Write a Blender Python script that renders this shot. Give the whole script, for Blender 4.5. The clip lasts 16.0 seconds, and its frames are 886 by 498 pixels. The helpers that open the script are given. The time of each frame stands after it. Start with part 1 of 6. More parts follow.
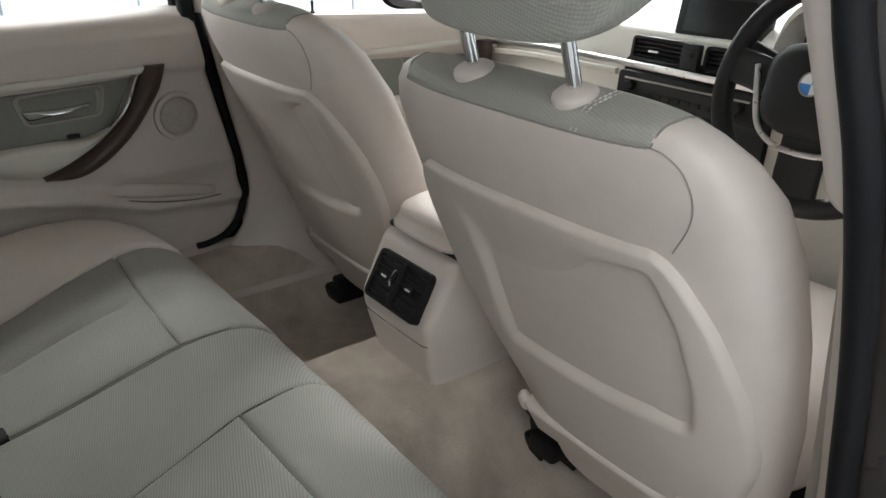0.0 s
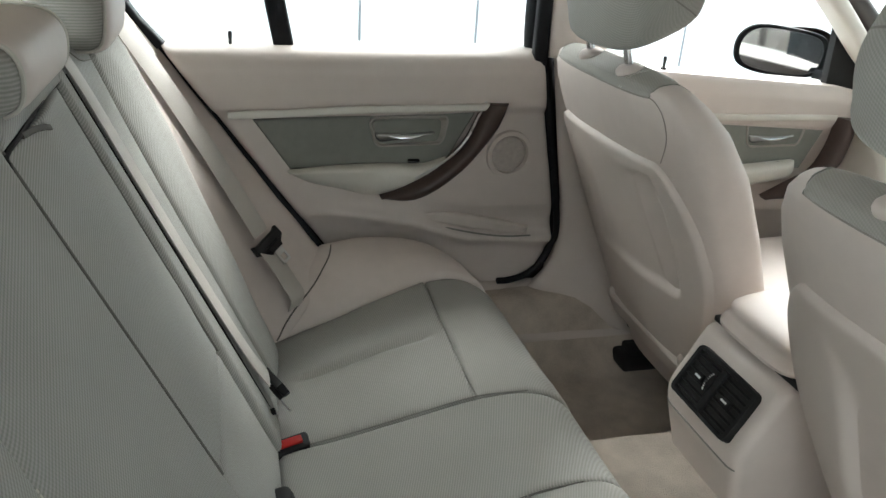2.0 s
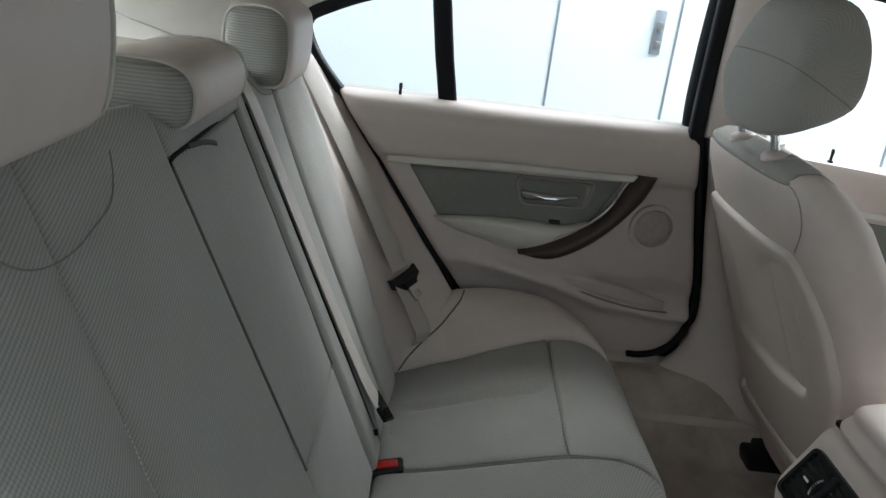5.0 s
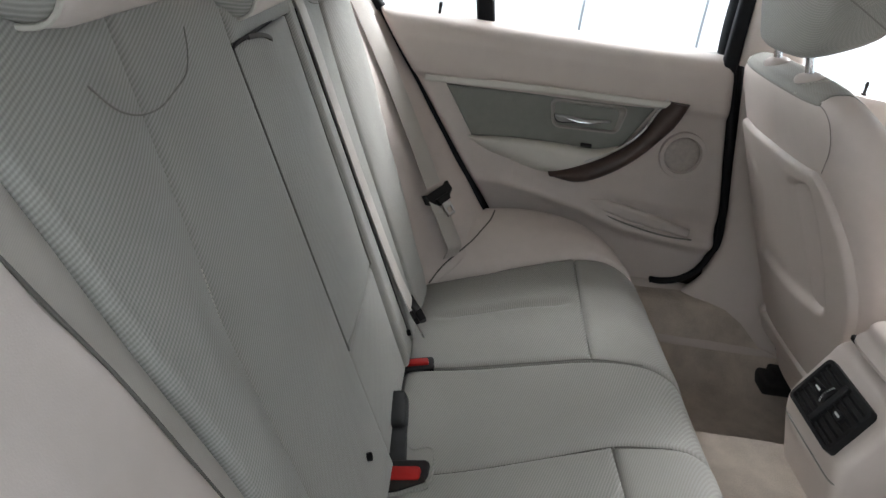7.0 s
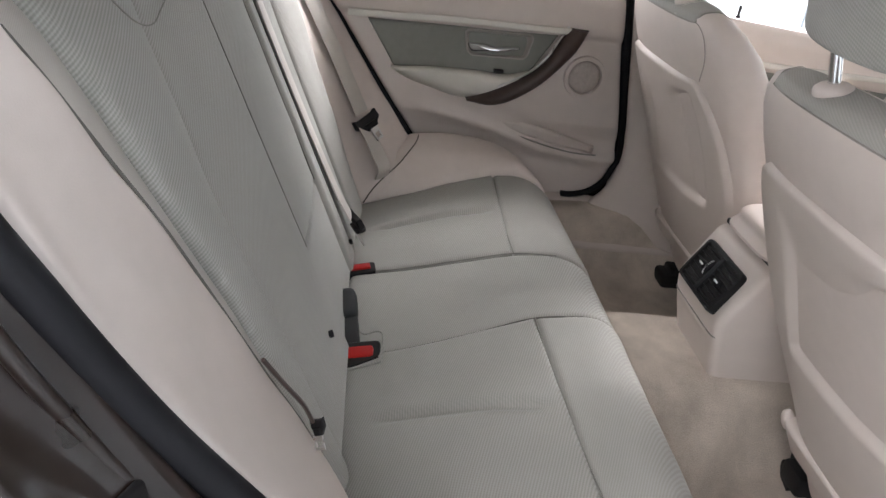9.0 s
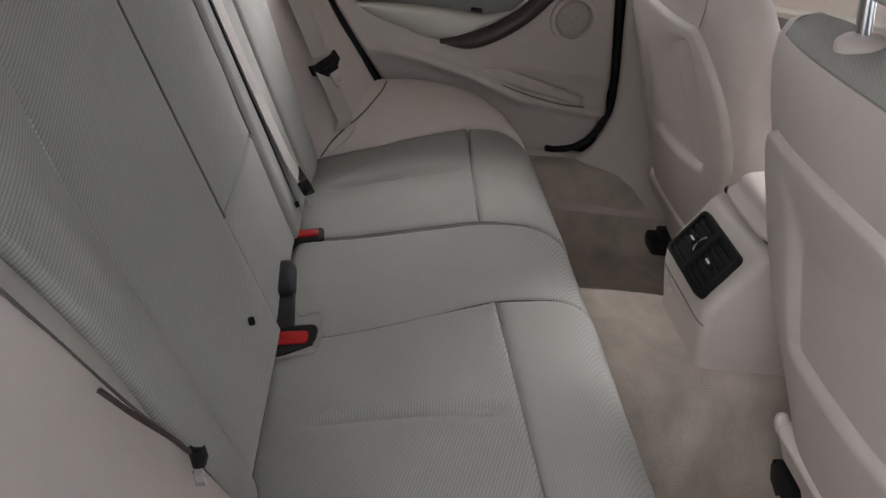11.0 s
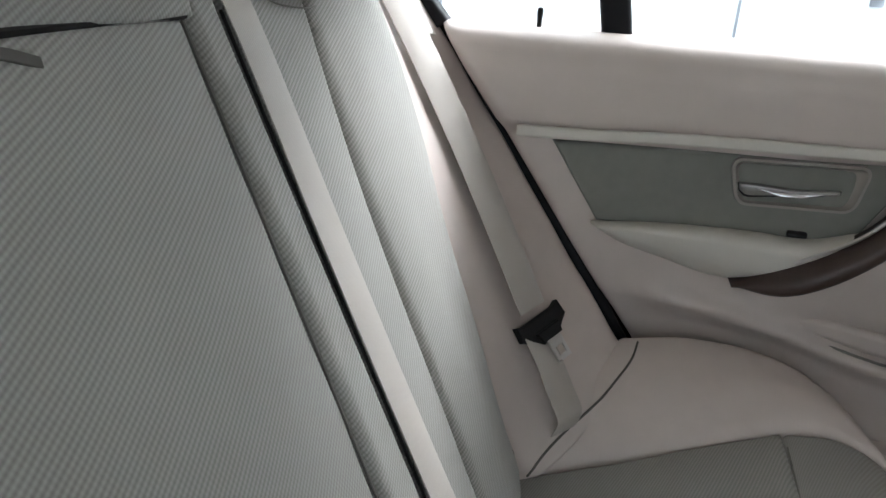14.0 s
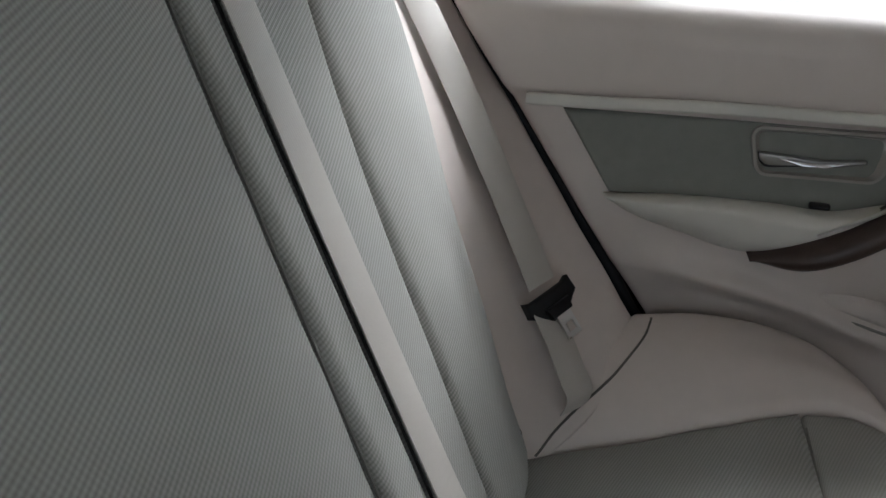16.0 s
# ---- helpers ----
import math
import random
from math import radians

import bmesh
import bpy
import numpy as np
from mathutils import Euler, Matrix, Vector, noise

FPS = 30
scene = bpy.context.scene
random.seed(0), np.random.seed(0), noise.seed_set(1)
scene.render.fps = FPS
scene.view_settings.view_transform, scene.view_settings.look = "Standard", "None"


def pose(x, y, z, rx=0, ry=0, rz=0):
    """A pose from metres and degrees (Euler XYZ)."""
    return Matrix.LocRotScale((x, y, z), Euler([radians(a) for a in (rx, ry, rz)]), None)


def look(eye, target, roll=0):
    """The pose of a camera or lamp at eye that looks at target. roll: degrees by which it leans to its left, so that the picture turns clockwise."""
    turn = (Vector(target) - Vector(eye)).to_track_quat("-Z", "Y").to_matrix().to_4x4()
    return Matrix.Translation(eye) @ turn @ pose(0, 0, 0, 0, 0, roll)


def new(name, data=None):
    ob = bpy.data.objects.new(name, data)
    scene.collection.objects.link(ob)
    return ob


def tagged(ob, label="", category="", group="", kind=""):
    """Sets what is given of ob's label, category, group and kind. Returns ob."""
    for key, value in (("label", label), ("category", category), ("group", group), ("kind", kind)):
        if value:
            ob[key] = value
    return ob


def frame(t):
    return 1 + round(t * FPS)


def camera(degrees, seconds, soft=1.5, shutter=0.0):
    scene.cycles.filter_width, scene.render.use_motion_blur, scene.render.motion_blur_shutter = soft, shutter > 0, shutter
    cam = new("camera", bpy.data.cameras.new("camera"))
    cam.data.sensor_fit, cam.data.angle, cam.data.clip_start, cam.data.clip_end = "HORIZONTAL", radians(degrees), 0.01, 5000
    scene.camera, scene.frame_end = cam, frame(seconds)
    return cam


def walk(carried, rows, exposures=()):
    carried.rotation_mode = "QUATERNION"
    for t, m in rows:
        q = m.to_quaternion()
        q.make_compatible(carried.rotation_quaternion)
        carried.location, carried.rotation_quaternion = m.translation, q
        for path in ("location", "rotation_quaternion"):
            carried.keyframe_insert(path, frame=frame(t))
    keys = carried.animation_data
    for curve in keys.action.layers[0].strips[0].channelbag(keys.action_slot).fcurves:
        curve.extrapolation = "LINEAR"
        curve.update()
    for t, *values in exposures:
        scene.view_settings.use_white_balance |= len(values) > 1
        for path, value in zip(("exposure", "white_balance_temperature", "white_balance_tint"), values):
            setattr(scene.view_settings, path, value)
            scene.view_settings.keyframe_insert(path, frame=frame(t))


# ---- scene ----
from mathutils.bvhtree import BVHTree
cam = camera(59.2, 16.0)
PATH = [
    (0, (0.955, -0.345, 1.165), (-0.508, 0.749, 0.349), -0.1),
    (0.5, (0.938, -0.362, 1.177), (-0.605, 0.626, 0.376), 0.7),
    (1, (0.876, -0.373, 1.189), (-0.748, 0.478, 0.387), 2.0),
    (1.5, (0.831, -0.387, 1.201), (-0.857, 0.322, 0.396), 3.0),
    (2, (0.833, -0.389, 1.217), (-0.932, 0.117, 0.424), 3.8),
    (2.5, (0.879, -0.38, 1.234), (-0.947, -0.097, 0.469), 4.0),
    (3, (0.933, -0.373, 1.254), (-0.926, -0.207, 0.537), 4.1),
    (5.5, (0.902, -0.31, 1.211), (-0.976, -0.274, 0.525), 8.0),
    (6, (0.921, -0.313, 1.199), (-0.942, -0.315, 0.47), 8.7),
    (6.5, (0.945, -0.321, 1.188), (-0.898, -0.308, 0.411), 9.1),
    (7, (0.978, -0.33, 1.182), (-0.85, -0.304, 0.372), 8.7),
    (7.5, (1.018, -0.332, 1.177), (-0.795, -0.288, 0.334), 8.7),
    (8, (1.064, -0.331, 1.173), (-0.729, -0.208, 0.296), 8.8),
    (8.5, (1.105, -0.341, 1.173), (-0.678, -0.166, 0.285), 8.8),
    (9, (1.156, -0.362, 1.18), (-0.616, -0.11, 0.287), 8.6),
    (11.5, (0.844, -0.25, 1.134), (-0.84, -0.01, 0.082), 9.7),
    (12, (0.66, -0.242, 1.11), (-1.037, -0.064, 0.065), 8.7),
    (12.5, (0.528, -0.26, 1.077), (-1.254, -0.379, 0.177), 9.3),
    (13, (0.459, -0.27, 1.072), (-1.337, -0.583, 0.252), 10.5),
    (13.5, (0.399, -0.294, 1.045), (-1.429, -0.614, 0.298), 7.8),
    (14, (0.33, -0.316, 1.062), (-1.503, -0.627, 0.326), 3.9),
    (14.5, (0.304, -0.31, 1.053), (-1.518, -0.624, 0.29), 3.1),
    (15, (0.307, -0.293, 1.045), (-1.502, -0.6, 0.251), 4.2),
    (15.5, (0.295, -0.301, 1.055), (-1.507, -0.595, 0.237), 3.2),
    (16, (0.297, -0.307, 1.052), (-1.501, -0.654, 0.248), 3.3),
]
walk(cam, [(t, look(eye, target, roll)) for t, eye, target, roll in PATH], [(0.0, -0.45, 6330, 7), (1, -0.3, 6330, 4.5), (1.5, -0.26, 6280, 4.5), (2.5, -0.07, 6280, 5), (3, -0.15, 6230, 5), (4.5, -0.55, 6030, 5.5), (5.5, -1.02, 5980, 7.5), (6, -0.66, 6060, 7), (6.5, -0.47, 6080, 8.5), (7.5, 0.0, 6280, 13), (9, 0.14, 6330, 15.5), (11.5, -0.5, 6280, 15.5), (12.3, -0.46, 6180, 11.5), (13, -0.1, 6080, 10.5), (14, -0.05, 6030, 10), (15, -0.34, 6030, 10), (16, -0.6, 5980, 10)])

# ---- light ----
world = bpy.data.worlds.new("world")
scene.world = world
world.use_nodes = True
world.node_tree.nodes["Background"].inputs[0].default_value = (0.9, 0.95, 1.0, 1)
world.node_tree.nodes["Background"].inputs[1].default_value = 0.15
BOOTH_LIGHT = 130.0


def area_lamp(name, m, sx, sy, watts, color):
    d = bpy.data.lights.new(name, "AREA")
    d.shape, d.size, d.size_y, d.energy, d.color = "RECTANGLE", sx, sy, watts, color
    ob = new(name, d)
    ob.matrix_world = m
    return ob


# rows of ceiling tubes in the white booth: over the closed side before the car, over the open side behind it, and along the walls
for at, aim, long, wide, lw in (
    ((-2.5, 2.7, 2.85), (-0.5, -0.5, 0.8), 3.0, 0.60, 3.5),
    ((-2.4, 0.0, 2.85), (-2.75, 0.0, 1.3), 7.0, 1.5, 1.75),
    ((2.2, -1.8, 2.75), (0.3, 0.2, 0.6), 2.4, 1.5, 0.50),
    ((3.0, -0.5, 2.95), (4.2, -0.5, 1.3), 5.0, 0.4, 0.42),
    ((-0.6, 4.1, 2.95), (-0.6, 5.2, 1.3), 4.0, 0.4, 0.6),
    ((0.2, -4.2, 2.95), (0.2, -5.2, 1.3), 4.0, 0.4, 0.9),
):
    area_lamp("ceiling_lamp", look(at, aim), long, wide, BOOTH_LIGHT * lw, (1.0, 0.985, 0.96))
# daylight of the booth in the rear window's opening
area_lamp("rear_window_light", look((0.0, -1.30, 1.19), (0.0, -0.75, 1.02)), 1.0, 0.22, 7.0, (0.96, 0.99, 1.0))


# ---- materials ----
def nodes_of(name):
    m = bpy.data.materials.new(name)
    m.use_nodes = True
    nt = m.node_tree
    return m, nt, nt.nodes, nt.links, nt.nodes["Principled BSDF"]


def plain(name, color, rough=0.5, metal=0.0, var=0.12, scale=30.0, bump=0.0, bump_scale=400.0, coat=0.0, spec=0.5):
    """A painted, moulded or leather surface: cloudy colour at two scales and a fine grain."""
    m, nt, n, l, b = nodes_of(name)
    tc = n.new("ShaderNodeTexCoord")
    big, small, grain = n.new("ShaderNodeTexNoise"), n.new("ShaderNodeTexNoise"), n.new("ShaderNodeTexNoise")
    big.inputs["Scale"].default_value, small.inputs["Scale"].default_value = scale * 0.25, scale * 3
    grain.inputs["Scale"].default_value = bump_scale
    add = n.new("ShaderNodeMath")
    add.operation = "ADD"
    for t in (big, small, grain):
        l.new(tc.outputs["Object"], t.inputs["Vector"])
        t.inputs["Detail"].default_value = 3
    l.new(big.outputs["Fac"], add.inputs[0])
    l.new(small.outputs["Fac"], add.inputs[1])
    ramp = n.new("ShaderNodeMapRange")
    ramp.inputs["From Min"].default_value, ramp.inputs["From Max"].default_value = 0.6, 1.4
    ramp.inputs["To Min"].default_value, ramp.inputs["To Max"].default_value = 1 - var, 1 + var * 0.6
    l.new(add.outputs[0], ramp.inputs["Value"])
    mix = n.new("ShaderNodeVectorMath")
    mix.operation = "SCALE"
    mix.inputs[0].default_value = color
    l.new(ramp.outputs[0], mix.inputs["Scale"])
    l.new(mix.outputs[0], b.inputs["Base Color"])
    b.inputs["Metallic"].default_value = metal
    b.inputs["Specular IOR Level"].default_value = spec
    b.inputs["Coat Weight"].default_value = coat
    rr = n.new("ShaderNodeMapRange")
    rr.inputs["To Min"].default_value, rr.inputs["To Max"].default_value = max(0.02, rough - 0.08), min(1, rough + 0.08)
    l.new(small.outputs["Fac"], rr.inputs["Value"])
    l.new(rr.outputs[0], b.inputs["Roughness"])
    if bump:
        bp = n.new("ShaderNodeBump")
        bp.inputs["Strength"].default_value, bp.inputs["Distance"].default_value = bump, 0.0006
        l.new(grain.outputs["Fac"], bp.inputs["Height"])
        l.new(bp.outputs[0], b.inputs["Normal"])
    return m


def weave(name, color, dark, pitch=0.0037, up=(0, -0.395, 0.919), bump=0.5, rough=0.85, cross=0.22, own=False):
    """Twill upholstery cloth: diagonal ribs broken by crossing threads; up is the cloth's upward direction."""
    m, nt, n, l, b = nodes_of(name)
    tc = n.new("ShaderNodeTexCoord")
    wob = n.new("ShaderNodeTexNoise")
    wob.inputs["Scale"].default_value = 14
    l.new(tc.outputs["Object"], wob.inputs["Vector"])

    def ribs(a, c, p):
        dot = n.new("ShaderNodeVectorMath")
        dot.operation = "DOT_PRODUCT"
        dot.inputs[1].default_value = [2 * math.pi / p * q for q in (a + c * up[0], c * up[1] - 0.9 * a * up[2], c * up[2] + 0.9 * a * up[1])]
        l.new(tc.outputs["UV" if own else "Object"], dot.inputs[0])
        add = n.new("ShaderNodeMath")
        add.operation = "MULTIPLY_ADD"
        add.inputs[1].default_value = 3.0
        l.new(wob.outputs["Fac"], add.inputs[0])
        l.new(dot.outputs["Value"], add.inputs[2])
        sn = n.new("ShaderNodeMath")
        sn.operation = "SINE"
        l.new(add.outputs[0], sn.inputs[0])
        return sn.outputs[0]
    h1, h2 = ribs(0.36, 0.933, pitch), ribs(0.94, -0.34, pitch * 0.9)
    mul = n.new("ShaderNodeMath")
    mul.operation = "MULTIPLY_ADD"
    l.new(h2, mul.inputs[0])
    mul.inputs[1].default_value = cross
    l.new(h1, mul.inputs[2])
    cloud = n.new("ShaderNodeTexNoise")
    cloud.inputs["Scale"].default_value, cloud.inputs["Detail"].default_value = 7, 4
    l.new(tc.outputs["Object"], cloud.inputs["Vector"])
    rr = n.new("ShaderNodeMapRange")
    rr.inputs["From Min"].default_value, rr.inputs["From Max"].default_value = -1.0 - cross, 1.0 + cross
    l.new(mul.outputs[0], rr.inputs["Value"])
    mix = n.new("ShaderNodeMix")
    mix.data_type = "RGBA"
    mix.inputs[6].default_value, mix.inputs[7].default_value = (*dark, 1), (*color, 1)
    l.new(rr.outputs[0], mix.inputs[0])
    var = n.new("ShaderNodeMapRange")
    var.inputs["To Min"].default_value, var.inputs["To Max"].default_value = 0.88, 1.12
    l.new(cloud.outputs["Fac"], var.inputs["Value"])
    sc = n.new("ShaderNodeVectorMath")
    sc.operation = "SCALE"
    l.new(mix.outputs[2], sc.inputs[0])
    l.new(var.outputs[0], sc.inputs["Scale"])
    l.new(sc.outputs[0], b.inputs["Base Color"])
    b.inputs["Roughness"].default_value = rough
    b.inputs["Specular IOR Level"].default_value = 0.25
    b.inputs["Sheen Weight"].default_value = 0.15
    bp = n.new("ShaderNodeBump")
    bp.inputs["Strength"].default_value, bp.inputs["Distance"].default_value = bump, 0.0009
    l.new(rr.outputs[0], bp.inputs["Height"])
    l.new(bp.outputs[0], b.inputs["Normal"])
    return m


def rib_cloth(name, color, dark, pitch):
    """Cloth with level ribs."""
    m, nt, n, l, b = nodes_of(name)
    tc, wv = n.new("ShaderNodeTexCoord"), n.new("ShaderNodeTexWave")
    wv.bands_direction = "Z"
    wv.inputs["Scale"].default_value = 0.314 / pitch
    wv.inputs["Distortion"].default_value, wv.inputs["Detail Scale"].default_value = 0.5, 3.0
    l.new(tc.outputs["Object"], wv.inputs["Vector"])
    mix = n.new("ShaderNodeMix")
    mix.data_type = "RGBA"
    mix.inputs[6].default_value, mix.inputs[7].default_value = (*dark, 1), (*color, 1)
    l.new(wv.outputs["Fac"], mix.inputs[0])
    l.new(mix.outputs[2], b.inputs["Base Color"])
    b.inputs["Roughness"].default_value = 0.88
    b.inputs["Specular IOR Level"].default_value = 0.2
    bp = n.new("ShaderNodeBump")
    bp.inputs["Strength"].default_value, bp.inputs["Distance"].default_value = 0.5, 0.0012
    l.new(wv.outputs["Fac"], bp.inputs["Height"])
    l.new(bp.outputs[0], b.inputs["Normal"])
    return m


def carpet_mat(name, color):
    m, nt, n, l, b = nodes_of(name)
    tc = n.new("ShaderNodeTexCoord")
    fib, blot, fine = n.new("ShaderNodeTexNoise"), n.new("ShaderNodeTexNoise"), n.new("ShaderNodeTexNoise")
    for t, s, d in ((fib, 500, 4), (blot, 7, 5), (fine, 26, 3)):
        t.inputs["Scale"].default_value, t.inputs["Detail"].default_value = s, d
        l.new(tc.outputs["Object"], t.inputs["Vector"])
    a = n.new("ShaderNodeMath")
    a.operation = "MULTIPLY_ADD"
    l.new(blot.outputs["Fac"], a.inputs[0])
    a.inputs[1].default_value = 2.2
    l.new(fib.outputs["Fac"], a.inputs[2])
    brushed = n.new("ShaderNodeMath")
    brushed.operation = "MULTIPLY_ADD"
    l.new(fine.outputs["Fac"], brushed.inputs[0])
    brushed.inputs[1].default_value = 0.9
    l.new(a.outputs[0], brushed.inputs[2])
    rr = n.new("ShaderNodeMapRange")
    rr.inputs["From Min"].default_value, rr.inputs["From Max"].default_value = 1.5, 2.7
    rr.inputs["To Min"].default_value, rr.inputs["To Max"].default_value = 0.66, 1.2
    l.new(brushed.outputs[0], rr.inputs["Value"])
    sc = n.new("ShaderNodeVectorMath")
    sc.operation = "SCALE"
    sc.inputs[0].default_value = color
    l.new(rr.outputs[0], sc.inputs["Scale"])
    l.new(sc.outputs[0], b.inputs["Base Color"])
    b.inputs["Roughness"].default_value = 0.95
    b.inputs["Specular IOR Level"].default_value = 0.1
    bp = n.new("ShaderNodeBump")
    bp.inputs["Strength"].default_value, bp.inputs["Distance"].default_value = 0.9, 0.003
    l.new(fib.outputs["Fac"], bp.inputs["Height"])
    l.new(bp.outputs[0], b.inputs["Normal"])
    return m


def glass_mat(name, tint):
    m, nt, n, l, b = nodes_of(name)
    b.inputs["Base Color"].default_value = (*tint, 1)
    b.inputs["Roughness"].default_value = 0.0
    b.inputs["IOR"].default_value = 1.02
    b.inputs["Transmission Weight"].default_value = 1.0
    return m


LEATHER = plain("beige_leatherette", (0.605, 0.530, 0.487), 0.5, var=0.06, scale=12, bump=0.25, bump_scale=700)
TRIM = plain("beige_plastic_trim", (0.59, 0.52, 0.475), 0.55, var=0.05, scale=10, bump=0.3, bump_scale=900)
UPPER = plain("soft_beige_trim", (0.61, 0.58, 0.525), 0.6, var=0.06, scale=10, bump=0.3, bump_scale=900)
CLOTH = weave("grey_twill_cloth", (0.392, 0.382, 0.349), (0.250, 0.243, 0.223), bump=0.5, cross=0.32)
SEAT_CLOTH = weave("grey_cushion_twill", (0.368, 0.358, 0.326), (0.272, 0.264, 0.241), pitch=0.0036, up=(0, 0.96, 0.28), bump=0.5)
CLOTH_FINE = weave("fine_grey_cloth", (0.362, 0.350, 0.320), (0.290, 0.281, 0.255), pitch=0.0028, up=(0, 0.9, 0.3), bump=0.3)
HEAD_CLOTH = weave("headrest_cloth", (0.362, 0.353, 0.322), (0.275, 0.267, 0.243), pitch=0.0040, up=(0, 1, 0), bump=0.5, rough=0.88, cross=0.6, own=True)
TOP_CLOTH = weave("seat_top_cloth", (0.372, 0.355, 0.322), (0.312, 0.298, 0.270), pitch=0.0034, up=(0, 1, 0), bump=0.4, rough=0.88, cross=0.7, own=True)
RIB_CLOTH = rib_cloth("ribbed_headrest_cloth", (0.37, 0.360, 0.330), (0.275, 0.267, 0.243), 0.0040)
# trim colour darkened for the shaded disc inside the speaker ring
SPEAKER = plain("shaded_perforated_trim", (0.44, 0.388, 0.352), 0.6, var=0.22, scale=420, bump=0.8, bump_scale=600)
DOOR_CLOTH = plain("grey_door_cloth", (0.226, 0.227, 0.205), 0.85, var=0.1, scale=20, bump=0.5, bump_scale=1200, spec=0.2)
WEBBING = weave("belt_webbing", (0.50, 0.462, 0.418), (0.44, 0.405, 0.366), pitch=0.0016, bump=0.2, rough=0.55, cross=0.2)
CARPET = carpet_mat("beige_carpet", (0.585, 0.507, 0.432))
BLACK = plain("black_plastic", (0.011, 0.011, 0.012), 0.5, var=0.2, bump=0.2, spec=0.28)
VENT = plain("vent_black", (0.006, 0.006, 0.007), 0.55, var=0.2, spec=0.3)
BEZEL = plain("grey_beige_plastic", (0.33, 0.30, 0.268), 0.5, var=0.05, bump=0.2)
RUBBER = plain("black_rubber_seal", (0.008, 0.008, 0.010), 0.6, var=0.2, spec=0.2)
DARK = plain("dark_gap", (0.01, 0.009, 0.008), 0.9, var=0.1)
WOOD = plain("dark_brown_grip", (0.048, 0.029, 0.024), 0.42, var=0.25, scale=20, bump=0.3)
CHROME = plain("chrome", (0.82, 0.82, 0.84), 0.1, metal=1.0, var=0.03)
SATIN = plain("satin_metal", (0.62, 0.61, 0.60), 0.3, metal=1.0, var=0.05)
STEEL = plain("brushed_steel", (0.45, 0.44, 0.43), 0.35, metal=1.0, var=0.1)
RED = plain("red_button", (0.40, 0.012, 0.009), 0.5, var=0.1, spec=0.3)
PAINT = plain("dark_brown_paint", (0.016, 0.010, 0.008), 0.3, var=0.05, scale=4, spec=0.25, coat=0.35)
STITCH = plain("stitching_thread", (0.55, 0.52, 0.46), 0.7, var=0.1)
# colours seams, and the shade painted where bolster meets cushion
SEAM = plain("dark_seam_and_shade", (0.12, 0.112, 0.10), 0.9, var=0.1)
LEATHER_SEAM = plain("leatherette_seam", (0.30, 0.262, 0.238), 0.8, var=0.1)
# colours seams, and the shade line painted below the map pocket
SOFT_SEAM = plain("soft_seam_and_shade", (0.22, 0.21, 0.19), 0.9, var=0.1)
HEADLINER = plain("headliner_cloth", (0.52, 0.48, 0.42), 0.9, var=0.05, bump=0.3)
GLASS = glass_mat("window_glass", (0.80, 0.84, 0.855))
BOOTH = plain("white_booth_wall", (0.80, 0.84, 0.86), 0.5, var=0.03, scale=3)
BOOTH_FLOOR = plain("grey_floor", (0.45, 0.45, 0.45), 0.5, var=0.1, scale=4)
GREY_MARK = plain("grey_metal_fitting", (0.35, 0.37, 0.40), 0.4, metal=0.6)
MIRROR = plain("mirror_glass", (0.9, 0.92, 0.93), 0.02, metal=1.0, var=0.0)
SCREEN = plain("black_screen", (0.008, 0.008, 0.009), 0.15, var=0.1)
BLUE = plain("blue_enamel", (0.05, 0.20, 0.55), 0.3)
# badge enamel; also paints the glint of the vent tab marks
WHITE = plain("white_enamel", (0.8, 0.8, 0.8), 0.3)


# ---- building helpers ----
def finish(name, me, mat, parent=None, label="", angle=38):
    me.polygons.foreach_set("use_smooth", [True] * len(me.polygons))
    me.update()
    me.set_sharp_from_angle(angle=radians(angle))
    me.materials.append(mat)
    ob = new(name, me)
    if parent is not None:
        ob.parent = parent
    return tagged(ob, label)


def part(name, bm, mat, parent=None, label="", angle=38):
    bmesh.ops.recalc_face_normals(bm, faces=bm.faces)
    me = bpy.data.meshes.new(name)
    bm.to_mesh(me)
    bm.free()
    return finish(name, me, mat, parent, label, angle)


def thing(name, label, category, group="", loc=(0, 0, 0)):
    ob = new(name)
    ob.location = loc
    ob.empty_display_size = 0.05
    return tagged(ob, label, category, group)


def spline(pts, k):
    """k points along a smooth curve through pts."""
    p = [np.array(q, float) for q in pts]
    if len(p) == 2:
        return [p[0] + (p[1] - p[0]) * i / (k - 1) for i in range(k)]
    p = [2 * p[0] - p[1]] + p + [2 * p[-1] - p[-2]]
    out, segs = [], len(p) - 3
    for i in range(k):
        f = i / (k - 1) * segs
        j = min(int(f), segs - 1)
        f -= j
        a, b, c, d = p[j:j + 4]
        out.append(0.5 * (2 * b + (c - a) * f + (2 * a - 5 * b + 4 * c - d) * f * f + (3 * b - a - 3 * c + d) * f ** 3))
    return out


def spread(k, edge):
    """k values from 0 to 1, closer together near the ends."""
    e = [0, 0.12, 0.3, 0.55, 0.8, 1.0]
    lo = [edge * a for a in e]
    mid = [edge + (1 - 2 * edge) * (i + 1) / (k + 1) for i in range(k)]
    return lo + mid + [1 - a for a in reversed(lo)]


